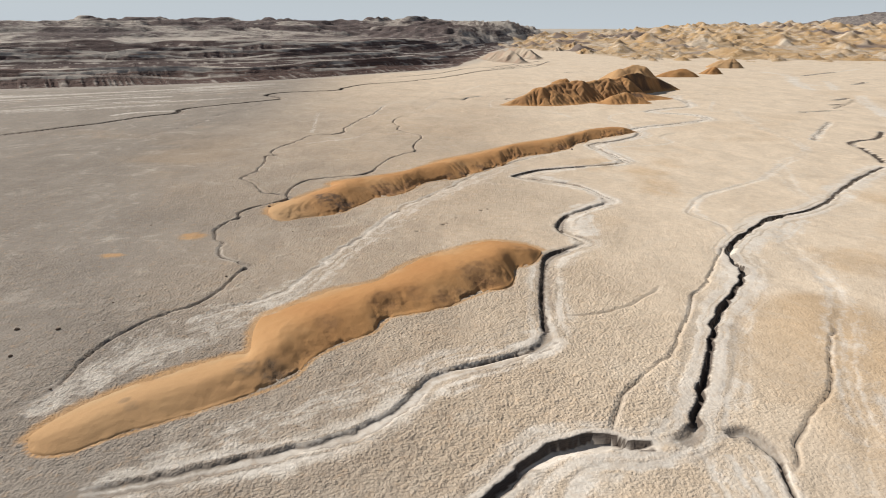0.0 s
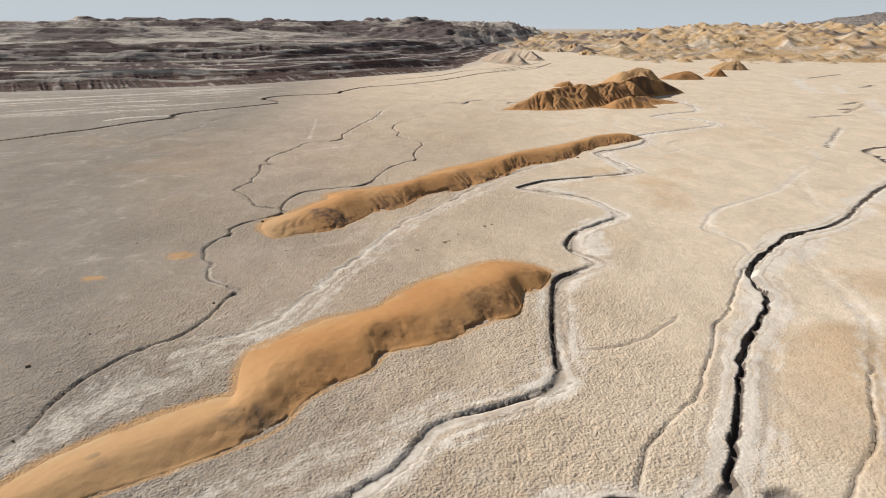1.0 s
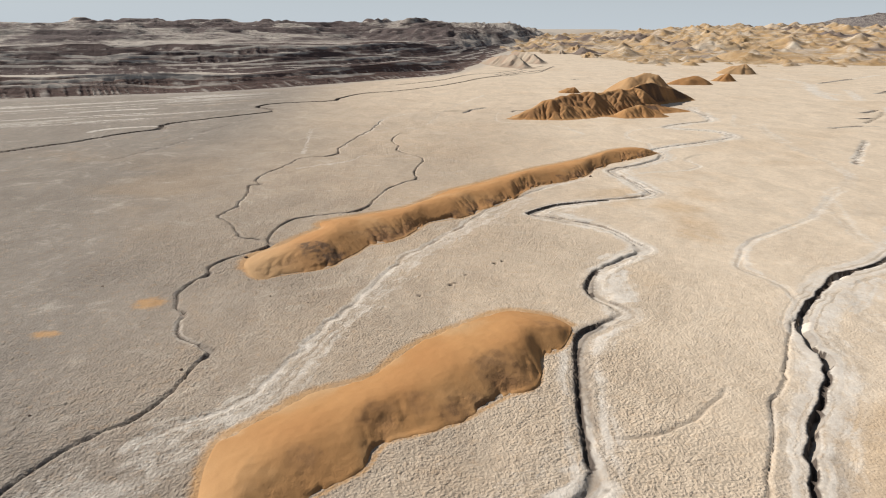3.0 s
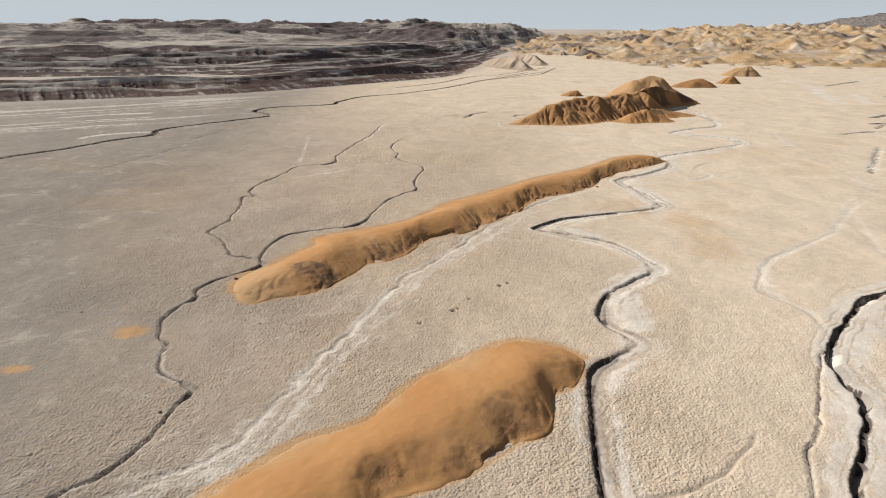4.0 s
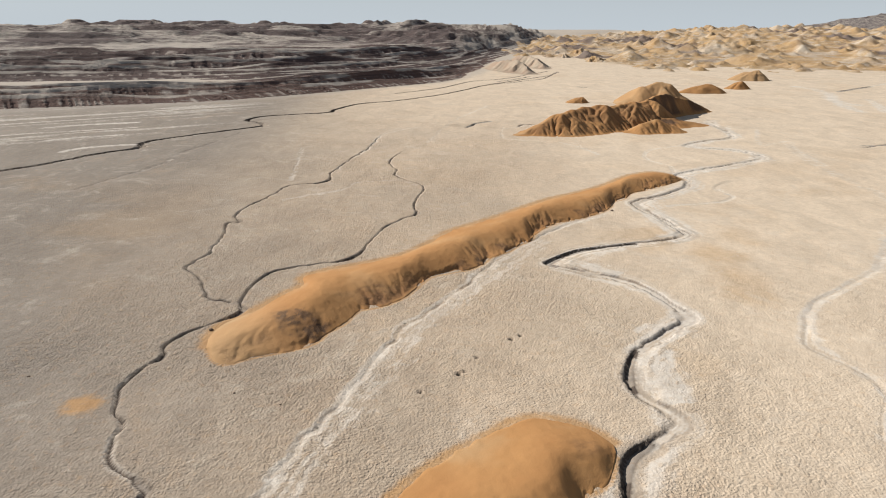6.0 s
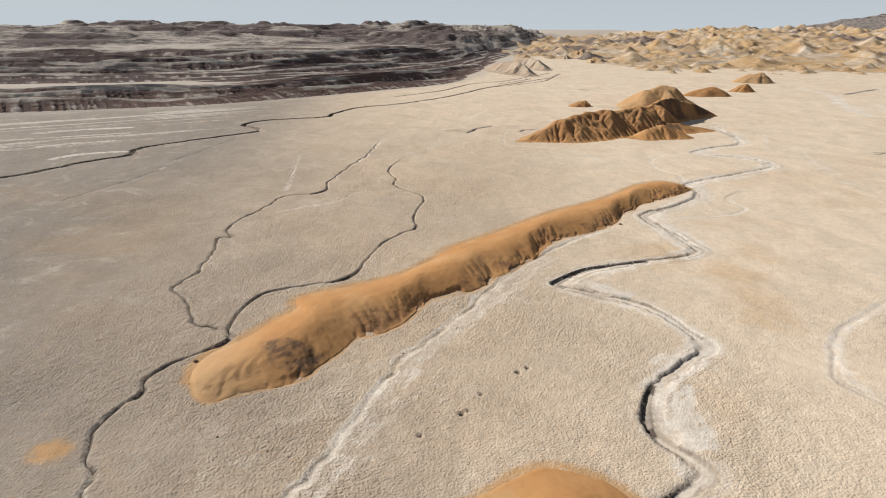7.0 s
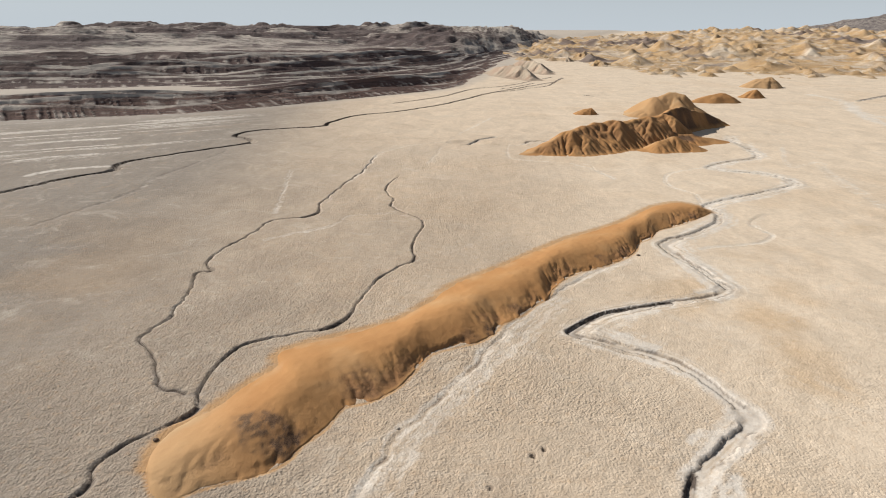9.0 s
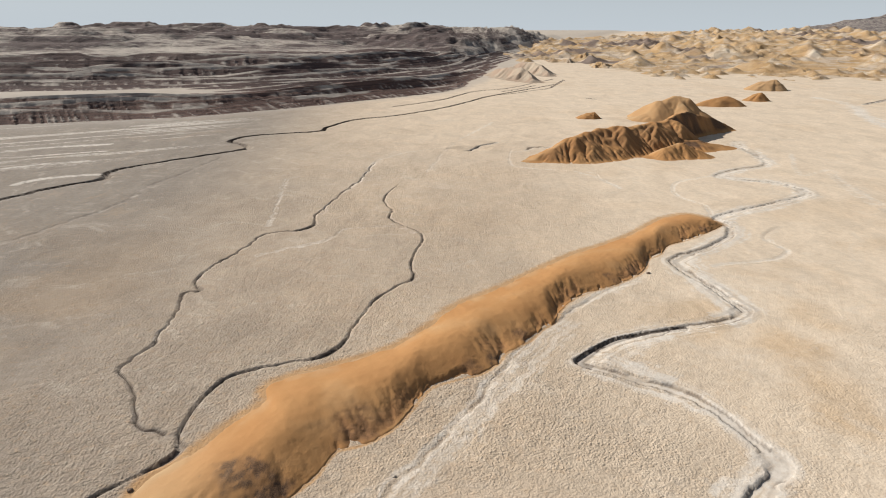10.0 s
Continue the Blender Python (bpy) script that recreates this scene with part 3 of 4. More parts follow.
def build_ground():
    side = axis_steps([(0, 38, 0.23, 0.23), (38, 110, 0.23, 0.95), (110, 400, 0.9, 9), (400, 3500, 9, 160)])
    right = axis_steps([(0, 38, 0.23, 0.23), (38, 110, 0.23, 0.95), (110, 235, 0.9, 1.5), (235, 400, 1.5, 9), (400, 3500, 9, 160)])
    xs = np.r_[-side[:0:-1], right] + 2.0
    front = axis_steps([(24, 125, 0.215, 0.235), (125, 290, 0.235, 0.65), (290, 560, 0.65, 1.7), (560, 1500, 1.5, 20), (1500, 4850, 20, 160)])
    back = -axis_steps([(-24, 100, 0.3, 8), (100, 1500, 8, 120)])[::-1]
    ys = np.r_[back[:-1], front]
    x, y = np.meshgrid(xs, ys)
    cell = np.minimum(np.gradient(xs)[None, :], np.gradient(ys)[:, None]) + 0 * x
    widest = np.maximum(np.gradient(xs)[None, :], np.gradient(ys)[:, None]) + 0 * x
    cut, salt, hollow_shade = np.zeros_like(x), np.zeros_like(x), np.zeros_like(x)
    wet, streak = np.full_like(x, 99.0), np.zeros_like(x)
    px, py = x.copy(), y.copy()
    for order, (points, depth, bed, steep, gentle, salty, sway) in enumerate(STREAMS):
        q = dense(points, 0.45 if abs(points[-1][1]) < 150 else 0.9, sway, order)
        d = np.gradient(q, axis=0)
        tang = d / np.hypot(*d.T)[:, None]
        turn = np.cross(tang[:-1], tang[1:])
        turn = np.convolve(np.r_[turn, turn[-1]], np.ones(9) / 9, "same")
        bend = np.clip(np.convolve(np.clip(turn * 14, -1.3, 1.3), np.ones(7) / 7, "same"), -1, 1)
        s = np.arange(len(q)) / max(1, len(q) - 1)
        ends = smooth(0, 0.06, s) * smooth(1, 0.94, s)
        sn = np.arange(len(q)) * 0.45
        dep = depth * ends * (0.8 + 0.45 * fbm(sn / 5, sn * 0 + order, 3, 9))
        wid = bed * (1.0 + 0.5 * fbm(sn / 4, sn * 0 + 3.3 * order, 3, 19))
        reach = 3.0 + gentle + salty * 2.2
        near = np.full(x.shape, 1e9)
        side_n = np.zeros_like(x)
        stat = np.zeros_like(x)
        for a in range(0, len(q) - 1, 12):
            b = min(a + 12, len(q) - 1)
            seg = q[a:b + 1]
            lo, hi = seg.min(0) - reach, seg.max(0) + reach
            j0, j1 = np.searchsorted(xs, (lo[0], hi[0]))
            i0, i1 = np.searchsorted(ys, (lo[1], hi[1]))
            if i1 <= i0 or j1 <= j0:
                continue
            gx, gy = x[i0:i1, j0:j1], y[i0:i1, j0:j1]
            bn, bs, bt = near[i0:i1, j0:j1], side_n[i0:i1, j0:j1], stat[i0:i1, j0:j1]
            for n in range(a, b):
                ax, ay = q[n]
                ex, ey = q[n + 1] - q[n]
                t = np.clip(((gx - ax) * ex + (gy - ay) * ey) / (ex * ex + ey * ey), 0, 1)
                dx, dy = gx - ax - t * ex, gy - ay - t * ey
                dist = np.hypot(dx, dy)
                less = dist < bn
                bn[less] = dist[less]
                bs[less] = np.sign(ex * dy - ey * dx)[less]
                bt[less] = (n + t)[less]
        m = near < reach
        k, left, dist = stat[m], side_n[m], near[m]
        pick = lambda arr: np.interp(k, np.arange(len(q)), arr)
        c, dd, w = np.clip((pick(bend) + 0.3) * left, -1, 1), pick(dep), pick(wid)
        dd = dd * smooth(1.8, 0.8, widest[m])
        w = w * (1 + 0.5 * fbm(k / 1.4, left * 9.0 + order, 3, 66)) + 0.04 * np.clip(fbm(k / 0.9, left * 5.0 + order, 2, 67), 0, 1)
        bankw = steep + 0.7 * (left > 0) * np.clip(-c * 1.3, 0, 1) * min(1, depth * 2.2) + gentle * np.clip((c - 0.32) / 0.68, 0, 1) ** 0.8 + 0.25 * np.clip(0.3 - np.abs(c), 0, 1)
        rim = w + bankw
        cl = cell[m]
        off = rim - dist
        slot = (rim < 1.1 * cl) & (bankw < 0.9) & (dd > 0.05)
        rim = np.where(slot, np.maximum(rim, 0.55 * cl), rim)
        off = rim - dist
        heart = slot & (dist < 0.5 * cl)
        snap = (np.abs(off) < 0.5 * cl) & (bankw < 0.9) | slot & (dist < 1.4 * cl) & ~heart
        tx, ty = pick(tang[:, 0]), pick(tang[:, 1])
        move = np.where(heart, -dist, np.where(snap, off, 0)) * left
        px[m] += -ty * move
        py[m] += tx * move
        dist = np.where(heart, 0, np.where(snap, rim, dist))
        prof = np.clip((dist - w) / bankw, 0, 1)
        z = -dd * (1 - np.where(bankw > 0.9, smooth(0, 1, prof) ** 0.8, prof))
        lines = fbm(dist * 2.4 + 0.5 * fbm(k / 30, dist, 2, 3), k / 26 + order, 4, 80 + order)
        flow = smooth(rim + 0.5 + 1.6 * salty, rim * 0.6, dist) * smooth(0, 0.1, pick(ends)) * min(1, depth * 2.2 + 0.12)
        z = z + 0.07 * lines * flow * smooth(0, 0.5, dist) * min(1, depth * 2)
        streak[m] = np.where(flow > np.abs(streak[m]), flow * np.clip(lines * 2.2, -1, 1), streak[m])
        cut[m] = np.where(np.abs(z) > np.abs(cut[m]), z, cut[m])
        lumps = fbm(x[m] / 3.1, y[m] / 3.1, 3, 70 + order)
        wander = fbm(k / 16, left * 3.0 + order, 3, 72)
        spread = rim + salty * np.clip(0.5 + 0.4 * np.clip(c, -0.6, 1) + 0.5 * lumps + 0.9 * wander, 0, 2)
        sal = smooth(spread + 0.9 * salty + 0.2, spread * 0.6, dist) * (0.35 + 0.65 * smooth(-0.4, 0.2, lines)) if salty > 0 else 0 * dist
        sal = sal * (1.0 if depth < 0 else min(1.0, 0.6 + 1.5 * depth))
        salt[m] = np.maximum(salt[m], sal * smooth(0, 0.1, pick(ends) + 0.02))
        # painted shade of the cut walls, stronger in deeper streams
        hollow_shade[m] = np.maximum(hollow_shade[m], np.where((dist < rim + (0.02 if depth > 0.5 else -0.01)) & (bankw < 0.9), np.where(bankw < 0.45, 0.95, 0.5), 0) * (dd > 0.12) * min(1, 2.4 * abs(depth)) * (1 - smooth(0.0, 0.12, w - 0.1 - dist)))
        if depth > 0.15:
            wet[m] = np.minimum(wet[m], dist - np.minimum(rim, w + 0.35))
    base = land(px, py)
    sand, calm = np.zeros_like(x), np.zeros_like(x)
    for outline, spread in ((LOW_NEAR, 0.3), (LOW_FAR, 0.8), (LONG_NEAR, 0.3), (LONG_FAR, 1.2)):
        q = dense(outline, 0.5)
        for a in range(0, len(q), 6):
            seg = q[a:a + 7]
            lo, hi = seg.min(0) - spread * 1.6 - 1, seg.max(0) + spread * 1.6 + 1
            j0, j1 = np.searchsorted(xs, (lo[0], hi[0]))
            i0, i1 = np.searchsorted(ys, (lo[1], hi[1]))
            gx, gy, box = x[i0:i1, j0:j1], y[i0:i1, j0:j1], sand[i0:i1, j0:j1]
            for sx, sy in seg:
                far = np.hypot(gx - sx, gy - sy)
                np.maximum(box, smooth(spread * 1.5, 0.02, far), out=box)
                np.maximum(calm[i0:i1, j0:j1], smooth(max(0.4, spread), 0.1, far), out=calm[i0:i1, j0:j1])
    for sx, sy, rx, ry in ((-36.0, 86.0, 2.3, 2.0), (-43.4, 77.8, 1.8, 1.0)):
        spot = np.hypot((x - sx) / rx, (y - sy) / ry) + 0.3 * fbm(x / 0.9, y / 0.9, 3, 27)
        sand, calm = np.maximum(sand, 0.9 * smooth(1.15, 0.4, spot)), np.maximum(calm, smooth(1.1, 0.5, spot))
    clod = smooth(-0.4, 0.25, wet) * (1 - 0.6 * calm) * (1 - 0.8 * salt ** 2)
    clod = clod * (0.55 + 0.45 * smooth(-0.35, 0.25, fbm(x / 14, y / 14, 4, 31)))
    clod = clod * (1 - 0.62 * smooth(6, 34, x - 0.05 * y)) * smooth(600, 150, np.hypot(x, y))
    rough = value_noise(x / 0.38 + 0.7 * value_noise(x / 1.1, y / 1.1, 4), y / 0.42, 3) + 0.8 * value_noise(x / 0.21, y / 0.21, 6)
    z = base + cut + rough * 0.05 * clod * smooth(0.5, 0.2, cell) + 0.03 * fbm(x / 1.3, y / 1.3, 2, 8) * smooth(0.6, 0.3, cell)
    # shallow pit on the plain
    ex, ey = (x - 6.5) / 7.5, (y - 259) / 4.5
    z = z - 0.9 * np.clip(1 - np.hypot(ex, ey), 0, 1) ** 0.7
    for hx, hy, hr in ((0.1, 91.6, 0.34), (6.3, 99.2, 0.32), (7.4, 100.1, 0.3), (-3.8, 88.2, 0.28), (-6.2, 103.3, 0.22), (2.1, 94.9, 0.22), (0.7, 92.1, 0.22)):
        hole = np.clip(1 - np.hypot(x - hx, (y - hy) * 0.8) / hr, 0, 1)
        z = z - 0.3 * smooth(0, 0.6, hole)
        # shade inside the hole, as colour
        hollow_shade = np.maximum(hollow_shade, 0.8 * smooth(0.1, 0.4, hole))
    # greyer clay to the left, with the clods' shaded sides put into the colour
    grey = smooth(16, -48, x + 0.08 * y) * 1.2 * smooth(480, 300, y) * (1 - 0.5 * smooth(70, 150, y) * smooth(-85, -35, x)) * (0.9 + 0.12 * fbm(x / 30, y / 30, 3, 77))
    grey = grey + 0.3 * smooth(75, 40, y) * smooth(16, -12, x)
    salt = np.maximum(salt, 0.75 * smooth(0.1, 0.3, fbm(x / 50 + 3, (y - 0.55 * x) / 4.0, 3, 55)) * smooth(-60, -100, x) * smooth(-120, -80, behind(x, y)) * smooth(5, -12, behind(x, y)))
    ochre = 0.5 * smooth(0.12, 0.5, fbm(x / 19, y / 19, 4, 91)) * smooth(18, 40, x) * (1 - 0.75 * smooth(100, 200, y))
    ochre = np.maximum(ochre, 0.16 * smooth(0.1, 0.6, fbm(x / 30, y / 16, 3, 93)) * smooth(-40, -55, x) * smooth(200, 130, y) * smooth(70, 110, y))
    # paler clay right and far; on the right sunlit clods are painted in too
    light = np.maximum(smooth(-12, 36, x - 0.05 * y), 0.9 * smooth(150, 320, y) * smooth(-90, 10, x))
    me = mesh_grid("ground", px, py, z, GROUND, {"salt": salt, "clod": np.clip(clod, 0, 1), "grey": np.clip(grey, 0, 1), "ochre": ochre, "hollow_shade": hollow_shade, "light": light, "streak": streak, "sand": sand, "floor": smooth(-25, 15, behind(x, y)) * smooth(60, 0, x - (y - 487) * 0.29)})
    return tagged(new("ground", me), "pale beige salt clay plain cut by winding gullies", "ground", kind="structure")


build_ground()


# ---- dunes and mounds ----
def erode(z, cell, rounds, rate, mask=1.0, settle=0.04, floor=0.0):
    """Rain wash: water runs down the steepest ways and cuts gullies into a grid of heights."""
    ways = [(dy, dx) for dy in (-1, 0, 1) for dx in (-1, 0, 1) if dy or dx]
    rows, cols = z.shape
    water = np.ones_like(z)

    def shifted(p, dy, dx):
        return p[1 + dy:1 + dy + rows, 1 + dx:1 + dx + cols]

    for _ in range(rounds):
        p = np.pad(z, 1, mode="edge")
        falls = [np.maximum(z - shifted(p, dy, dx), 0) / math.hypot(dy, dx) for dy, dx in ways]
        steepest = np.maximum.reduce(falls) / cell
        weights = [f ** 2 for f in falls]
        total = sum(weights) + 1e-9
        shares = [w / total for w in weights]
        for _ in range(8):
            inflow = 0.3
            for (dy, dx), share in zip(ways, shares):
                inflow = inflow + shifted(np.pad(water * share, 1), -dy, -dx)
            water = inflow
        bite = rate * mask * np.sqrt(water * cell) * steepest * cell
        z = z - np.minimum(bite, 0.45 * steepest * cell) * (z > floor)
        p = np.pad(z, 1, mode="edge")
        z = z + settle * (shifted(p, 0, 1) + shifted(p, 0, -1) + shifted(p, 1, 0) + shifted(p, -1, 0) - 4 * z)
    return z


def along_line(points, count):
    """A smooth line through the points as count points at even steps."""
    q = dense(points, 0.1)
    s = np.r_[0, np.cumsum(np.hypot(*np.diff(q, axis=0).T))]
    at = np.linspace(0, s[-1], count)
    return np.interp(at, s, q[:, 0]), np.interp(at, s, q[:, 1]), s[-1]


def dome(t, k):
    """0 at the foot to 1 at the crest: an even slope that rounds off at the top."""
    return (math.sqrt(1 + k) - np.sqrt((1 - t) ** 2 + k)) / (math.sqrt(1 + k) - math.sqrt(k))


def dune(name, near, far, heights, crest, label, step=0.2, gullies=0.2, alcoves=0.3, crusty=0.5, dark_spots=(), pale_tail=0.0, tail=0.5, seed=0, group=""):
    """A sand ridge between two foot lines: blown sand on the far slope, a washed and scalloped flank on the near one."""
    length = max(along_line(near, 9)[2], along_line(far, 9)[2])
    rows, cols = int(length / step), 72
    nx, ny, _ = along_line(near, rows)
    fx, fy, _ = along_line(far, rows)
    f = np.linspace(0, 1, rows)
    h = np.interp(f, np.linspace(0, 1, len(heights)), heights)
    soften = np.hanning(int(3.0 / step) + 2)[1:-1]
    h = np.convolve(np.pad(h, len(soften), mode="edge"), soften / soften.sum(), "same")[len(soften):-len(soften)][:, None]
    a = np.linspace(0, 1, cols)[None, :]
    u = (f * length)[:, None]
    dx, dy = (fx - nx)[:, None], (fy - ny)[:, None]
    wide = np.hypot(dx, dy)
    # ragged feet
    push = (0.16 * fbm(u / 0.8, a * 0 + seed, 3, 61) + 0.3 * fbm(u / 3.1, a * 0 + 7.0 + seed, 3, 62)) * (1 - a) ** 5 - (0.2 * fbm(u / 0.9, a * 0 + 3.0 + seed, 3, 63) + 0.4 * fbm(u / 2.6, a * 0 + 5.0, 2, 64)) * a ** 5
    push = push * smooth(0.5, 2.5, wide)
    x = nx[:, None] + dx * a + push * dx / np.maximum(wide, 0.3)
    y = ny[:, None] + dy * a + push * dy / np.maximum(wide, 0.3)
    even = np.hanning(int(16.0 / step) + 2)[1:-1]
    even = np.convolve(np.pad(wide[:, 0], len(even), mode="edge"), even / even.sum(), "same")[len(even):-len(even)][:, None]
    ridge = np.clip(crest * even / np.maximum(wide, 0.3), 0.2, 0.55) + 0.05 * fbm(u / 8, u * 0 + seed, 3, 60 + seed)
    t_near, t_far = np.clip(a / ridge, 0, 1), np.clip((1 - a) / (1 - ridge), 0, 1)
    flank = a < ridge
    up = np.where(flank, dome(t_near, 0.16), dome(t_far, 0.2) ** 1.2)
    z = h * up * (1 + 0.10 * fbm(x / 4.0, y / 4.0, 3, 15 + seed))
    # bays where the flank has slumped
    bay = smooth(0.0, 0.5, fbm(u / 6.0, a * 0 + 2.2 * seed, 3, 14)) * smooth(0.0, 0.18, t_near) * smooth(1.0, 0.45, t_near) * flank
    z = z - alcoves * bay * h * (0.35 + 0.3 * fbm(x / 1.6, y / 1.6, 3, 26))
    patch = smooth(-0.15, 0.4, fbm(u / 5.0, t_near * 0.8 + 4.1 * seed, 4, 13)) * flank * smooth(0.02, 0.12, t_near) * smooth(1.02, 0.8, t_near)
    before = z + (0.05 + 0.05 * patch) * fbm(x / 0.5, y / 0.5, 3, 27) * np.minimum(1, h)
    washed = erode(before, step, 22, gullies, patch * np.minimum(1, h), 0.03, 0.03)
    cut = np.clip((before - washed) / 0.35, 0, 1)
    z = washed + 0.03 * fbm(x / 0.7, y / 0.7, 3, 16) * up
    # a low ledge along parts of the near foot, where crust has broken off
    lip = smooth(-0.05, 0.3, fbm(u / 2.4, a * 0 + 1.7 * seed, 3, 20)) * flank * smooth(0.8, 1.15, h)
    reach = 0.10 + 0.10 * fbm(u / 1.5, a * 0 + seed, 3, 22)
    z = z - 0.22 * np.minimum(1, h) * lip * smooth(reach + 0.06, reach, t_near)
    spill = 0.45 + 0.3 * fbm(u / 1.6, t_near * 0.6 + seed, 4, 23)
    crust = crusty * (smooth(spill + 0.25, spill - 0.1, t_near) * (0.3 + 0.7 * patch) * flank * smooth(0.0, 0.06, t_near)) + 0.55 * cut * flank
    crust = np.maximum(crust, 0.75 * lip * smooth(reach + 0.16, reach + 0.02, t_near) * smooth(0.02, 0.06, t_near))
    z = z + 0.06 * crust * fbm(x / 0.35, y / 0.35, 2, 17)
    dark = np.zeros_like(x)
    for cx, cy, r, amount in dark_spots:
        away = np.hypot(x - cx, y - cy) * (1 + 0.5 * fbm(x / 1.0, y / 1.0, 4, 18)) / r
        dark = np.maximum(dark, amount * smooth(1.0, 0.5, away) * (0.45 + 0.55 * smooth(-0.25, 0.2, fbm(x / 0.6, y / 0.6, 3, 28))))
    z = z + 0.10 * dark * fbm(x / 0.45, y / 0.45, 3, 29)
    pale = 0.35 * smooth(0.45, 0.0, t_far) * ~flank * smooth(-0.2, 0.4, fbm(x / 3, y / 3, 4, 19)) + pale_tail * smooth(tail, 0.2 * tail, f)[:, None]
    z = z + land(x, y) - 0.14 * (1 - np.minimum(1, 14 * up * h)) + 0.02
    thing = new(name)
    thing.location = (float(x.mean()), float(y.mean()), 0)
    top = int(crest * cols)
    for part_name, part_cut in (("eroded_flank", slice(0, top + 1)), ("sandy_slope", slice(top, cols))):
        me = mesh_grid(part_name, x[:, part_cut] - thing.location.x, y[:, part_cut] - thing.location.y, z[:, part_cut], SAND,
                       {"crust": np.clip(crust, 0, 1)[:, part_cut], "dark": dark[:, part_cut], "pale": pale[:, part_cut]})
        new(part_name, me).parent = thing
    return tagged(thing, label, "dune", group, "")


def ridge_mound(name, ridges, label, cell=0.4, gullies=0.3, rounds=26, crusty=0.6, paleness=0.0, lumps=0.08, wash_back=0.25, darkness=0.0, seed=0, group="", category="mound", material=None):
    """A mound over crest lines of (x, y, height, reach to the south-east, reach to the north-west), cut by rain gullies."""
    pts = np.array([p for line in ridges for p in line], float)
    span = pts[:, 3:5].max()
    x, y = np.meshgrid(np.arange(pts[:, 0].min() - span, pts[:, 0].max() + span, cell), np.arange(pts[:, 1].min() - span, pts[:, 1].max() + span, cell))
    wx, wy = x + 1.6 * fbm(x / 9, y / 9, 3, 31 + seed), y + 1.6 * fbm(x / 9 + 40, y / 9, 3, 32 + seed)
    z, front = np.zeros_like(x), np.zeros_like(x)
    for line in ridges:
        for (ax, ay, ah, an, af), (bx, by, bh, bn, bf) in zip(line[:-1], line[1:]):
            ex, ey = bx - ax, by - ay
            t = np.clip(((wx - ax) * ex + (wy - ay) * ey) / (ex * ex + ey * ey), 0, 1)
            ox, oy = wx - ax - t * ex, wy - ay - t * ey
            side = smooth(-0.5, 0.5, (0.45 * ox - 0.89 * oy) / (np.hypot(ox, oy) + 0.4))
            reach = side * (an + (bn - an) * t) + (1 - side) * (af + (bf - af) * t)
            rise = (ah + (bh - ah) * t) * dome(np.clip(1 - np.hypot(ox, oy) / reach, 0, 1), 0.05)
            front = np.where(rise > z, side, front)
            z = np.maximum(z, rise)
    z = z * (1 + lumps * fbm(x / 6, y / 6, 4, 33 + seed)) + (0.2 * fbm(x / 2.2, y / 2.2, 3, 34) + 0.16 * (lattice(np.floor(x / cell), np.floor(y / cell), 8) - 0.5)) * smooth(0, 1, z)
    before = z
    z = erode(z, cell, rounds, gullies, (wash_back + (1 - wash_back) * front) * smooth(0.0, 0.6, z), 0.03, 0.05)
    cut = np.clip((before - z) / (0.12 * z.max()), 0, 1)
    shown = np.maximum.reduce([z, np.roll(z, 1, 0), np.roll(z, -1, 0), np.roll(z, 1, 1), np.roll(z, -1, 1)]) > 0.04
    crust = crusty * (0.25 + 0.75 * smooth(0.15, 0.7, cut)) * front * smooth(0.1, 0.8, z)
    # south-east face darkened in patches: weathered clay plus its self-shade, put into colour
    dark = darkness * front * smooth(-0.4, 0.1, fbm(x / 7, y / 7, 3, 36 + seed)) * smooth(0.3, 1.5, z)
    pale = paleness + 0.3 * (1 - front) * smooth(-0.2, 0.4, fbm(x / 4, y / 4, 3, 35))
    level = z + land(x, y) - 0.12
    thing = new(name)
    thing.location = (float(pts[:, 0].mean()), float(pts[:, 1].mean()), 0)
    for part_name, chosen in (("washed_face", front >= 0.5), ("smooth_back", front < 0.5)):
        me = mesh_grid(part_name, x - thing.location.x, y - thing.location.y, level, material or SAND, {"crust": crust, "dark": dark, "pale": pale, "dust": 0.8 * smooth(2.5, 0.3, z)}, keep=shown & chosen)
        new(part_name, me).parent = thing
    return tagged(thing, label, category, group)


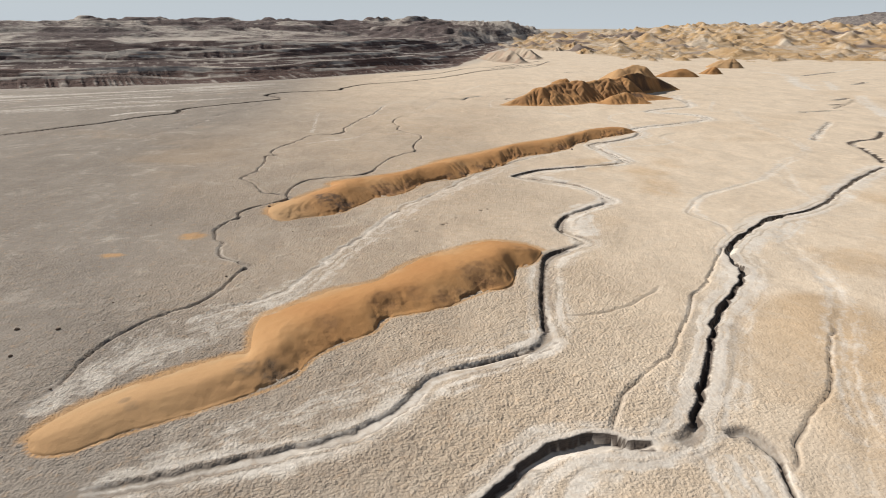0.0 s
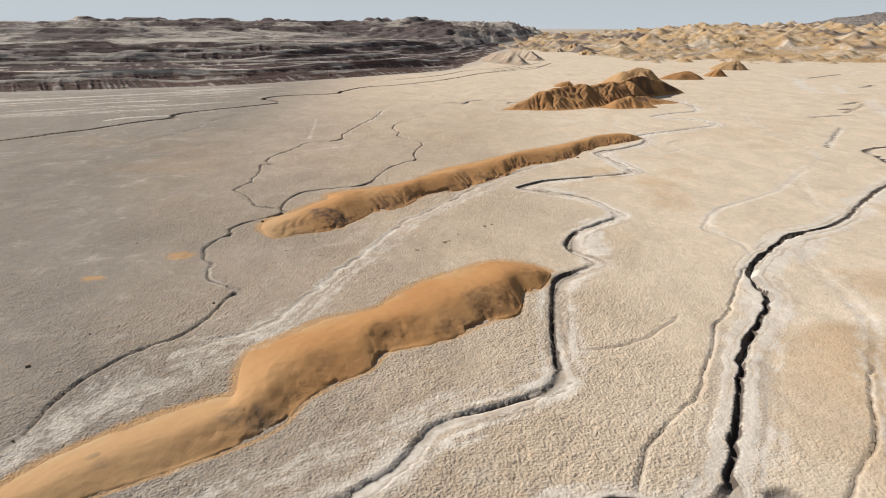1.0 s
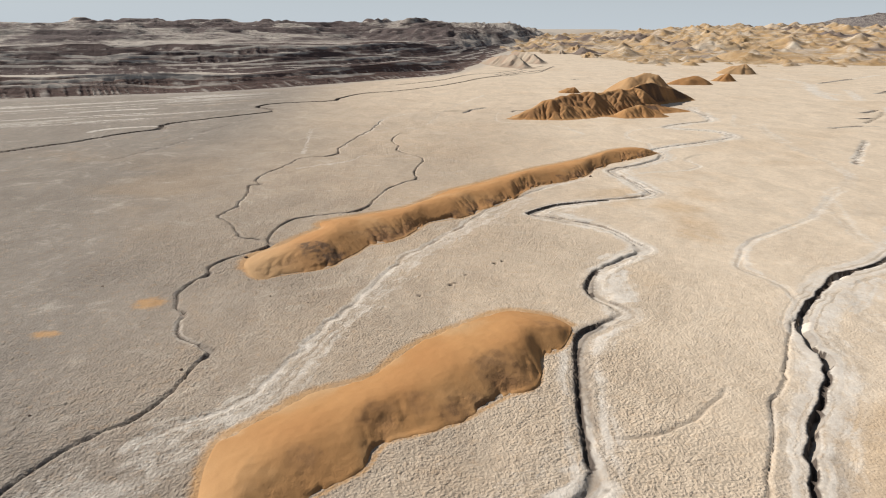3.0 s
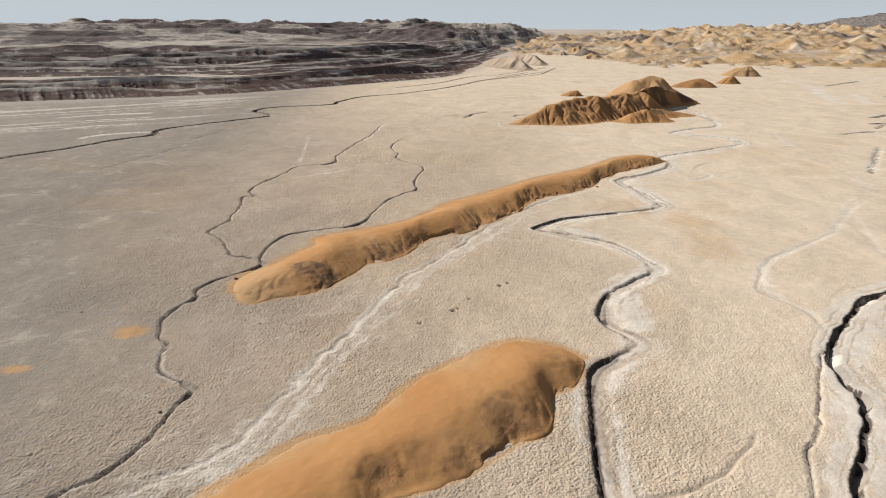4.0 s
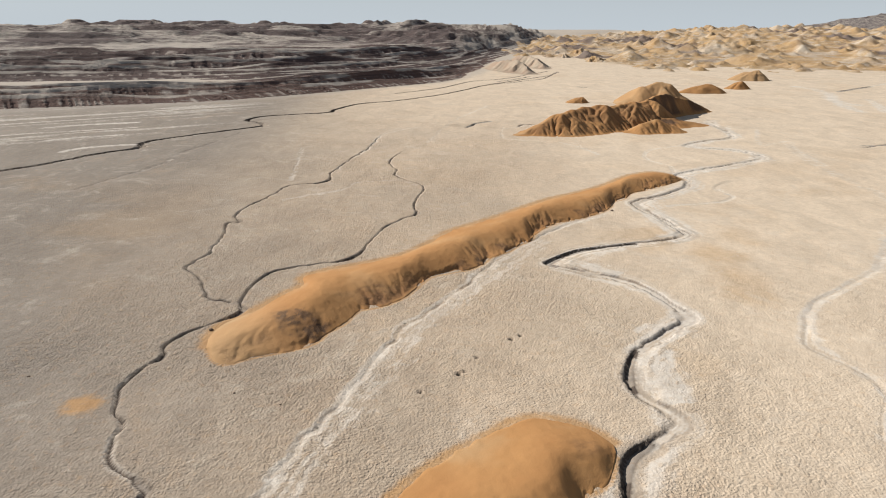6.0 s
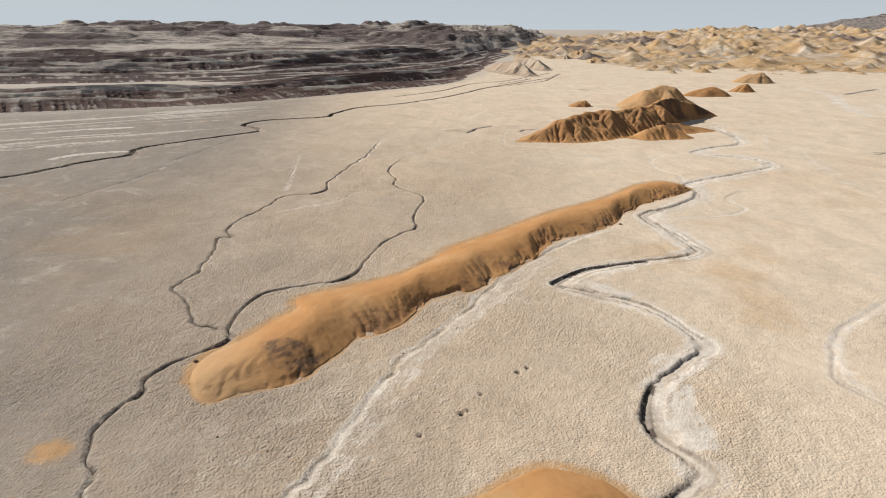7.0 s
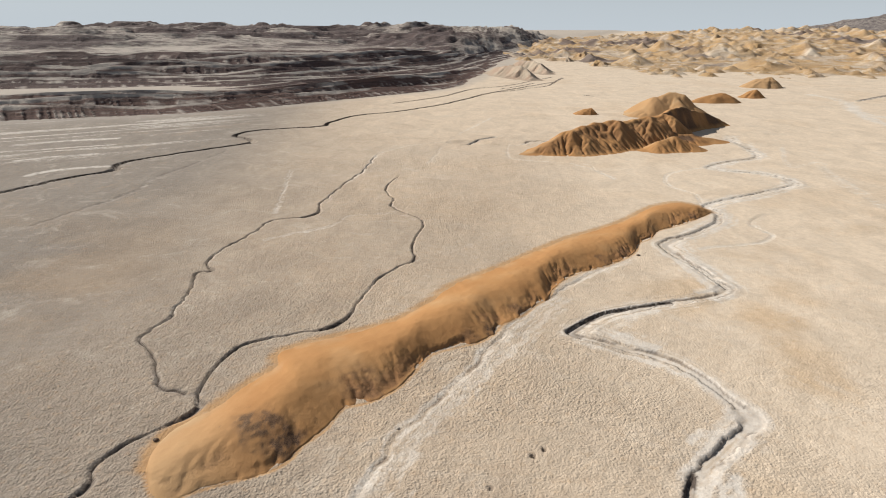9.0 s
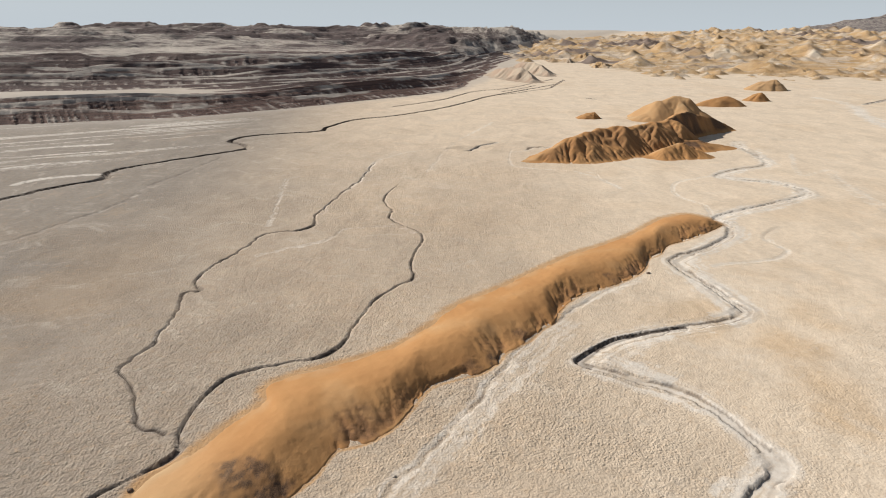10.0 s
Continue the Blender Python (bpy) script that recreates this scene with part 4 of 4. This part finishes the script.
def knoll(name, cx, cy, rx, ry, turn, h, label, material=None, flutes=0.03, lean=(0.0, 0.0), seed=0, sharp=1.0, dust=0.0, dark=0.0, pale=0.0, group="", category="mound", rings=26, around=72):
    """A rounded, rilled mound with its top shifted by lean."""
    th = np.linspace(0, 2 * np.pi, around, endpoint=False)[None, :]
    r = np.linspace(0, 1, rings)[:, None]
    ca, sa = math.cos(radians(turn)), math.sin(radians(turn))
    rim = 1 + (0.24 + 0.6 * flutes) * value_noise(np.cos(th) * 1.6 + seed, np.sin(th) * 1.6, 21) + 0.08 * value_noise(np.cos(th) * 5 + seed, np.sin(th) * 5, 22)
    u, v = r * rim * np.cos(th) * rx, r * rim * np.sin(th) * ry
    u, v = u + lean[0] * rx * (1 - r) ** 1.2, v + lean[1] * ry * (1 - r) ** 1.2
    x, y = cx + u * ca - v * sa, cy + u * sa + v * ca
    up = np.cos(r * np.pi / 2) ** sharp
    rill = ridged(x / (rx * 0.45) + seed, y / (rx * 0.45), 4, 23, 0.55)
    rill = smooth(0.35, 0.85, 1 - rill)
    z = h * (up * (1 + (0.10 + 0.9 * flutes) * fbm(x / (rx * 0.4), y / (ry * 0.4), 3, 24 + seed)) - flutes * rill * smooth(0.08, 0.4, r) * smooth(1.0, 0.75, r))
    z = z + land(x, y) - 0.06 - 0.02 * h * r ** 4
    crust = 0.55 * smooth(0.3, 0.7, r) * rill + 0.0 * x
    me = mesh_grid(name, x, y, z, material or SAND, {"crust": crust, "dark": dark * (0.4 + 0.6 * rill) + 0 * x, "pale": pale + 0 * x, "dust": dust * smooth(0.5, 1, r) + 0 * x}, close=True)
    return tagged(new(name, me), label, category, group)


dune("sand_dune", LOW_NEAR, LOW_FAR, LOW_HEIGHTS, 0.42, "low long orange sand dune with crusted flank on pale clay", gullies=0.05, alcoves=0.4, crusty=0.4, pale_tail=0.35,
     dark_spots=[(-14.4, 47.7, 1.9, 0.9), (-16.8, 47.8, 1.3, 0.6), (-24.4, 42.4, 0.8, 0.7), (-25.3, 43.2, 0.7, 0.6), (4.5, 69.0, 3.6, 0.5), (0.2, 63.0, 1.8, 0.6), (2.3, 65.0, 1.2, 0.5), (-11.4, 56.4, 1.8, 0.4), (-6.4, 62.0, 2.2, 0.35), (-3.0, 64.0, 1.6, 0.35), (10.6, 78.6, 1.8, 0.35)], seed=1, group="orange dunes")
dune("sand_dune", LONG_NEAR, LONG_FAR, LONG_HEIGHTS, 0.46, "long narrow orange dune ridge with eroded brown flank", gullies=0.07, alcoves=0.5, crusty=0.6, pale_tail=0.35, tail=0.13,
     dark_spots=[(-19.4, 102.0, 2.8, 0.95), (-16.8, 100.4, 2.6, 1.0), (-10.2, 110.4, 3.2, 0.55), (4.4, 123.4, 1.8, 0.95), (1.4, 121.4, 1.6, 0.6), (8.6, 129.4, 1.8, 0.7), (24.6, 148.6, 1.8, 0.7), (28.6, 151.4, 1.8, 0.7), (48.6, 173.4, 1.8, 0.8)], seed=2, group="orange dunes")
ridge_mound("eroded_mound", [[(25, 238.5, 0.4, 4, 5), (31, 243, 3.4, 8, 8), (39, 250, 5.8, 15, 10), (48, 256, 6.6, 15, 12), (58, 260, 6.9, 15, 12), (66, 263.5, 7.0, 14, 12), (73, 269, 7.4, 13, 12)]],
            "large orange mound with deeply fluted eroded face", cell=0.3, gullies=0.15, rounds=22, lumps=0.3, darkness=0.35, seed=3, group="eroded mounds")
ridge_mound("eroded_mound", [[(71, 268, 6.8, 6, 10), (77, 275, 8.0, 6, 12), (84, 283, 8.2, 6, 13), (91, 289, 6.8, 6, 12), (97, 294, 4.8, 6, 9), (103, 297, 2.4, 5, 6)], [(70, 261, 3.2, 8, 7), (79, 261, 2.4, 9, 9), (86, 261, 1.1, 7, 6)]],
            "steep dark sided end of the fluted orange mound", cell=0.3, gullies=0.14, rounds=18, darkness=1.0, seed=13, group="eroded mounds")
ridge_mound("mound", [[(60, 245, 0.5, 4, 4), (65, 246.5, 2.8, 7, 6), (69.5, 247.5, 3.9, 8, 7), (73, 246, 2.2, 6, 6)]],
            "brown sand mound beside the fluted mound", cell=0.3, gullies=0.16, rounds=16, crusty=0.4, seed=4, group="eroded mounds")
ridge_mound("sand_mound", [[(83, 323, 2.6, 9, 9), (90, 328, 7.2, 15, 13), (96, 330, 9.0, 14, 13), (101, 327, 8.0, 9, 11), (105, 324, 3.6, 7, 8)], [(98, 330, 8.8, 9, 12), (98, 321, 5.4, 7, 12), (95, 313, 2.4, 6, 9)]],
            "tall yellow sand mound with a sharp crest", cell=0.45, gullies=0.06, rounds=10, crusty=0.2, paleness=0.3, wash_back=0.0, seed=5, group="eroded mounds")
knoll("mound", 131.5, 371, 12.5, 7, 0, 4.0, "low brown mound on the open plain", seed=6, lean=(0.5, 0.2), group="eroded mounds")
knoll("mound", 159.3, 390, 7.5, 5.5, 0, 3.9, "small pointed brown mound on the open plain", lean=(0.3, 0.2), seed=7, sharp=1.6, group="eroded mounds")
knoll("mound", 59.5, 327, 5.2, 4.0, 0, 2.3, "small tan mound on the open plain", lean=(0.45, 0.2), seed=8, group="eroded mounds")
knoll("mound", 192.0, 447, 13, 10, -12, 5.8, "yellow sand mound at the badlands' edge", lean=(0.35, 0.2), seed=9, flutes=0.05, pale=0.4, group="eroded mounds")



# ---- layered hills ----
def hill_ridge(name, offset, height, front_w, back_w, x0, x1, label, step, seed, pitch=5.0, rough=0.3, material=None, dust=0.62):
    """A ridge of tilted layers that follows the foot of the range: fluted scarp in front, long dusty slope behind."""
    u = np.arange(x0, x1, 1.4 * step)
    foot = np.interp(u, FRONT_X, FRONT_Y)
    foot = np.convolve(np.pad(foot, 20, mode="edge"), np.ones(41) / 41, "valid") + offset
    foot = foot + (6 + 0.03 * offset) * fbm(u / 70, u * 0 + seed, 3, 30 + seed)
    d = np.gradient(foot, u)
    nx, ny = -d / np.hypot(1, d), 1 / np.hypot(1, d)
    h = height * (0.8 + 0.45 * fbm(u / 55, u * 0 + 2 * seed, 3, 33 + seed)) * smooth(x1, x1 - 60, u) ** 0.7 * smooth(x0, x0 + 70, u)
    cols_f, cols_b = 20, 14
    tf, tb = np.linspace(0, 1, cols_f)[None, :], np.linspace(0, 1, cols_b + 1)[None, 1:]
    s = np.cumsum(np.hypot(1, d) * 1.4 * step)[:, None]
    flute = (1 - np.abs(value_noise((s + 3.5 * tf) / pitch + 0.5 * value_noise(s / 9, s * 0, 3), tf * 0.5 + seed, 35))) ** 3
    ledge = tf + 0.015 * np.sin(tf * 22 + 2 * fbm(s / 30, tf * 0, 2, 36))
    zf = np.clip(ledge, 0, 1.03) ** 1.45 * h[:, None] + (flute - 0.25) * rough * h[:, None] * smooth(0, 0.35, tf) * smooth(1.0, 0.6, tf)
    of = front_w * tf * 0.9 - flute * front_w * 0.16 * (1 - tf)
    zb = h[:, None] * (1 - tb) ** 1.15 * (1 + 0.25 * fbm(s / 12, tb * 3, 3, 37)) - 0.6 * tb
    ob = front_w * 0.9 + back_w * tb
    off = np.concatenate([of, ob + 0 * s], 1)
    z = np.concatenate([zf, zb], 1)
    x = u[:, None] + nx[:, None] * off
    y = foot[:, None] + ny[:, None] * off
    z = z + land(x, y) - 0.25
    band = np.concatenate([zf / height * 1.5 + 0 * s, zb / height * 0.4 + 2.5 + tb * 1.2], 1) + 0.37 * seed
    # dust and pale cap layers; the flute ribs' sunlit look is painted in too
    dust_lit = np.concatenate([0.02 + 0.6 * smooth(0.16, 0, tf) + 0.62 * flute * smooth(0.85, 0.4, tf) + 0.75 * smooth(0.72, 0.9, tf + 0.12 * fbm(s / 14, tf * 0 + seed, 3, 39)) * smooth(-0.35, 0.15, fbm(s / 45, tf * 0 + 3 * seed, 3, 43)), dust * smooth(0, 0.2, tb) * (0.25 + 0.9 * smooth(-0.3, 0.3, fbm(s / 60, tb * 5 + seed, 3, 38)))], 1)
    thing = new(name)
    thing.location = (float(x.mean()), float(y.mean()), 0)
    for part_name, cut in (("scarp", slice(0, cols_f)), ("back_slope", slice(cols_f - 1, cols_f + cols_b))):
        me = mesh_grid(part_name, x[:, cut] - thing.location.x, y[:, cut] - thing.location.y, z[:, cut], material or STRATA,
                       {"band": band[:, cut], "dust": np.clip(dust_lit, 0, 1)[:, cut]})
        new(part_name, me).parent = thing
    return tagged(thing, label, "hill", "layered ridges")


for seed, (off, hgt, fw, bw, xa, xb, st, rg) in enumerate([
        (0, 4.6, 13, 16, -420, 30, 0.4, 0.16), (27, 6.2, 12, 16, -450, 45, 0.5, 0.12), (54, 5.4, 10, 24, -480, 60, 0.6, 0.1), (86, 2.0, 7, 18, -520, 90, 0.8, 0.1), (104, 3.0, 9, 14, -150, 105, 0.8, 0.12), (126, 3.4, 10, 14, -170, 112, 0.8, 0.12),
        (146, 3.4, 12, 12, -560, 120, 0.8, 0.12), (168, 4.9, 13, 14, -600, 140, 0.8, 0.13), (192, 6.0, 13, 16, -620, 150, 0.9, 0.14), (219, 7.0, 15, 20, -680, 165, 1.0, 0.14),
        (250, 7.4, 15, 24, -700, 180, 1.1, 0.14), (288, 7.6, 16, 30, -720, 195, 1.3, 0.14), (334, 6.5, 18, 40, -760, 200, 1.5, 0.14), (392, 3.5, 24, 90, -800, 210, 1.8, 0.15)]):
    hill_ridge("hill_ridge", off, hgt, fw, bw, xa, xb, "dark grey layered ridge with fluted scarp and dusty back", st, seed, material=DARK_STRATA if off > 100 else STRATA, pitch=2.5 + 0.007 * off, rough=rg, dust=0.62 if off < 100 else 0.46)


def hill_field(name, x0, x1, y0, y1, step, height_of, material, label, attrs_of, category="hills", ledges=0.0, wash=0, parts=()):
    """A stretch of hills as a sheet whose rim dips under the plain; parts: names and the y at which each one ends."""
    xs, ys = np.arange(x0, x1, step), np.arange(y0, y1, step)
    x, y = np.meshgrid(xs, ys)
    h = height_of(x, y)
    rim = np.minimum.reduce([smooth(x0, x0 + 40, x), smooth(x1, x1 - 40, x), smooth(y0, y0 + 20, y), smooth(y1, y1 - 40, y)])
    if wash:
        h = erode(h + 0.5 * fbm(x / 6, y / 6, 2, 29) * smooth(0, 2, h), step, wash, 0.3, 1.0, 0.0, 0.1)
    z = h * rim
    z = z + 1.3 * np.sin(z * 0.9 + 2 * fbm(x / 60, y / 60, 2, 4)) * smooth(2, 8, z) * ledges + land(x, y) - 1.2
    attrs = attrs_of(x, y, h)
    if not parts:
        return tagged(new(name, mesh_grid(name, x, y, z, material, attrs)), label, category)
    thing, first = new(name), 0
    for part_name, y_end in parts:
        last = min(int(np.searchsorted(ys, y_end)), len(ys) - 1)
        rows = slice(first, last + 1)
        me = mesh_grid(part_name, x[rows], y[rows], z[rows], material, {key: v[rows] for key, v in attrs.items()})
        new(part_name, me).parent = thing
        first = last
    return tagged(thing, label, category)


def back_range(x, y):
    o = behind(x, y)
    env = smooth(430, 640, o + 300 * smooth(-120, 80, x)) * smooth(0, 120, o)
    turn = o / 38 + 1.2 * fbm(x / 170, y / 170, 3, 49)
    saw = turn - np.floor(turn)
    tilted = np.where(saw < 0.3, saw / 0.3, (1 - saw) / 0.7)
    lumpy = 21 + 16 * fbm(x / 150, y / 110, 6, 41, 0.5) + 9 * (ridged(x / 75, y / 52, 5, 47, 0.55) - 0.5)
    knob = 15 * np.exp(-((x + 535) / 24) ** 2 - ((y - 1000) / 40) ** 2)
    return env * np.maximum((lumpy + knob) * (1 - 0.2 * smooth(-60, 40, x)) + (2.5 + 2.5 * smooth(-160, -20, x)) * (tilted - 0.5), 1.0)


for name, x0, x1, mat, label in (("hill_range", -1150, 50, RANGE_ROCK, "distant dark rugged hills along the skyline"), ("hill_spur", -25, 265, RANGE_ROCK, "banded brown spur at the end of the dark hills")):
    hill_field(name, x0, x1, 500, 1400, 4.5, back_range, mat, label,
           lambda x, y, h: {"band": h / 11 + behind(x, y) / 38 + 0.8 * fbm(x / 120, y / 120, 3, 45), "dust": np.clip(0.12 + 0.6 * smooth(0.2, 0.0, h / 40) + 0.45 * smooth(0.0, 0.4, fbm(x / 70, y / 45, 5, 46)) + smooth(-20, 80, x) * (0.2 + 0.75 * smooth(-0.1, 0.25, fbm(x / 26, y / 70, 3, 48))), 0, 1)}, ledges=1.0, parts=(("lower_slope", 760), ("skyline_crest", 1400)))


def cones(x, y, pitch, keep, low, high, slope, seed):
    """Many steep little peaks, scattered one to a plot, each as high as the ground between them is wide."""
    out = np.zeros_like(x)
    rnd = random.Random(seed)
    xs, ys = x[0], y[:, 0]
    wx, wy = x + 0.3 * pitch * fbm(x / pitch, y / pitch, 3, seed), y + 0.3 * pitch * fbm(x / pitch + 31, y / pitch, 3, seed + 1)
    for py in np.arange(ys[0], ys[-1], pitch * 1.25):
        for px in np.arange(xs[0], xs[-1], pitch):
            cx, cy, h, sure = px + rnd.random() * pitch, py + rnd.random() * pitch * 1.25, rnd.uniform(low, high), rnd.random()
            if sure > keep:
                continue
            r = h / slope * rnd.uniform(0.9, 1.6)
            j0, j1 = np.searchsorted(xs, (cx - 1.5 * r - 4, cx + 1.5 * r + 4))
            i0, i1 = np.searchsorted(ys, (cy - 1.5 * r - 4, cy + 1.5 * r + 4))
            cone = h * np.clip(1 - np.hypot(wx[i0:i1, j0:j1] - cx, (wy[i0:i1, j0:j1] - cy) * 0.8) / r, 0, 1) ** 0.9
            out[i0:i1, j0:j1] = np.maximum(out[i0:i1, j0:j1], cone)
    return out


def yellow_lands(x, y):
    edge = np.interp(x, [40, 66, 110, 128, 137, 143, 160, 192, 227, 250, 275, 330, 600], [700, 690, 700, 680, 600, 535, 496, 505, 515, 474, 478, 450, 400])
    o = y - edge + 12 * fbm(x / 26, y / 34, 4, 59)
    env = smooth(0, 14, o)
    rise = 17 * smooth(120, 560, o) * smooth(160, 540, x) + 5 * smooth(120, 500, o) * smooth(90, 150, x) + 1.5 * smooth(10, 80, o)
    peaks = np.maximum(cones(x, y, 15, 0.95, 2.5, 7.5, 0.95, 51), cones(x, y, 48, 0.6, 6, 13, 0.7, 57) * smooth(60, 160, o))
    pans = smooth(-0.5, -0.2, fbm(x / 75, y / 95, 3, 58))
    return env * (rise + peaks * (0.3 + 0.7 * pans) + 1.2 * fbm(x / 12, y / 15, 3, 52) * pans)


hill_field("badland_hills", 40, 760, 380, 1350, 2.5, yellow_lands, BADLAND, "rough yellow and cream badland hills on the plain's edge",
           lambda x, y, h: {"dark": 0.85 * smooth(0.2, 0.42, fbm(x / 55, y / 70, 4, 53)) * smooth(560, 700, y), "dust": smooth(1.6, 0.2, h) + 0 * x}, wash=5, parts=(("front_slope", 620), ("middle_slope", 820), ("rear_slope", 1350)))


def far_mountain(x, y):
    return (40 + 75 * ridged(x / 420, y / 260, 6, 71, 0.5)) * smooth(950, 1750, x) * smooth(1500, 1750, y)


hill_field("mountain", 850, 2400, 1500, 2600, 12.0, far_mountain, DARK_ROCK, "far purple brown mountain on the horizon",
           lambda x, y, h: {"band": h / 40, "dust": 0.35 + 0 * x}, "mountain")
ridge_mound("clay_hill", [[(40, 556, 6, 14, 14), (47, 532, 8.5, 16, 15), (54, 512, 9.0, 14, 14), (58, 495, 3, 10, 9)]], "pale rilled clay hill at the foot of the layered range", cell=1.1, gullies=0.2, rounds=14, lumps=0.3, wash_back=1.0, seed=14, group="clay hills", category="hill", material=PALE_CLAY)
ridge_mound("clay_hill", [[(62, 605, 8, 16, 14), (74, 570, 8.5, 14, 13), (76, 548, 3.5, 9, 8)]], "low pale clay hill beside a dry creek", cell=1.1, gullies=0.2, rounds=14, lumps=0.3, wash_back=1.0, seed=15, group="clay hills", category="hill", material=PALE_CLAY)
for n, (hx, hy, rx, ry, hh, sh) in enumerate([(123, 716, 7, 9, 4.0, 1.3), (152, 770, 11, 14, 7.0, 1.4), (139, 640, 10, 13, 5.5, 1.4), (300, 770, 40, 50, 15.0, 0.9), (365, 830, 46, 44, 14.0, 0.8)]):
    knoll("badland_hill", hx, hy, rx, ry, 20 * n, hh, "rilled yellow clay hill among the badlands", BADLAND, flutes=0.3, seed=20 + n, sharp=sh, dust=0.6, group="badland hills", category="hill", rings=30, around=96)


# ---- small dark stones and dry tufts on the plain ----
def stone(cx, cy, size, seed, label):
    bm = bmesh.new()
    bmesh.ops.create_icosphere(bm, subdivisions=2, radius=size)
    rnd = random.Random(seed)
    push = Vector((rnd.random() * 9, rnd.random() * 9, rnd.random() * 9))
    for v in bm.verts:
        v.co *= 1 + 0.45 * noise.noise(v.co / size * 1.3 + push)
        v.co.z = max(v.co.z * 0.7, -0.35 * size)
    me = bpy.data.meshes.new("stone")
    bm.to_mesh(me)
    bm.free()
    me.materials.append(ROCK)
    ob = new("stone", me)
    ground_z = float(land(np.array([cx]), np.array([cy]))[0])
    ob.location = (cx, cy, ground_z + 0.2 * size)
    ob.rotation_euler = (0, 0, rnd.random() * 6)
    return tagged(ob, label, "stone", "loose stones")


for n, (sx, sy, size) in enumerate([(-28.9, 101.5, 0.25), (-38.3, 56.6, 0.22), (-42.4, 56.6, 0.25), (-39.6, 51.2, 0.20), (-26.1, 70.6, 0.16), (-36.0, 63.0, 0.12), (-32.7, 45.7, 0.11),
                                    (31.0, 151.5, 0.30), (-22.0, 88.0, 0.12), (-17.0, 86.0, 0.10), (54.0, 96.0, 0.12), (-44.0, 91.0, 0.15)]):
    stone(sx, sy, size, n, "small dark brown stone lying on the clay")
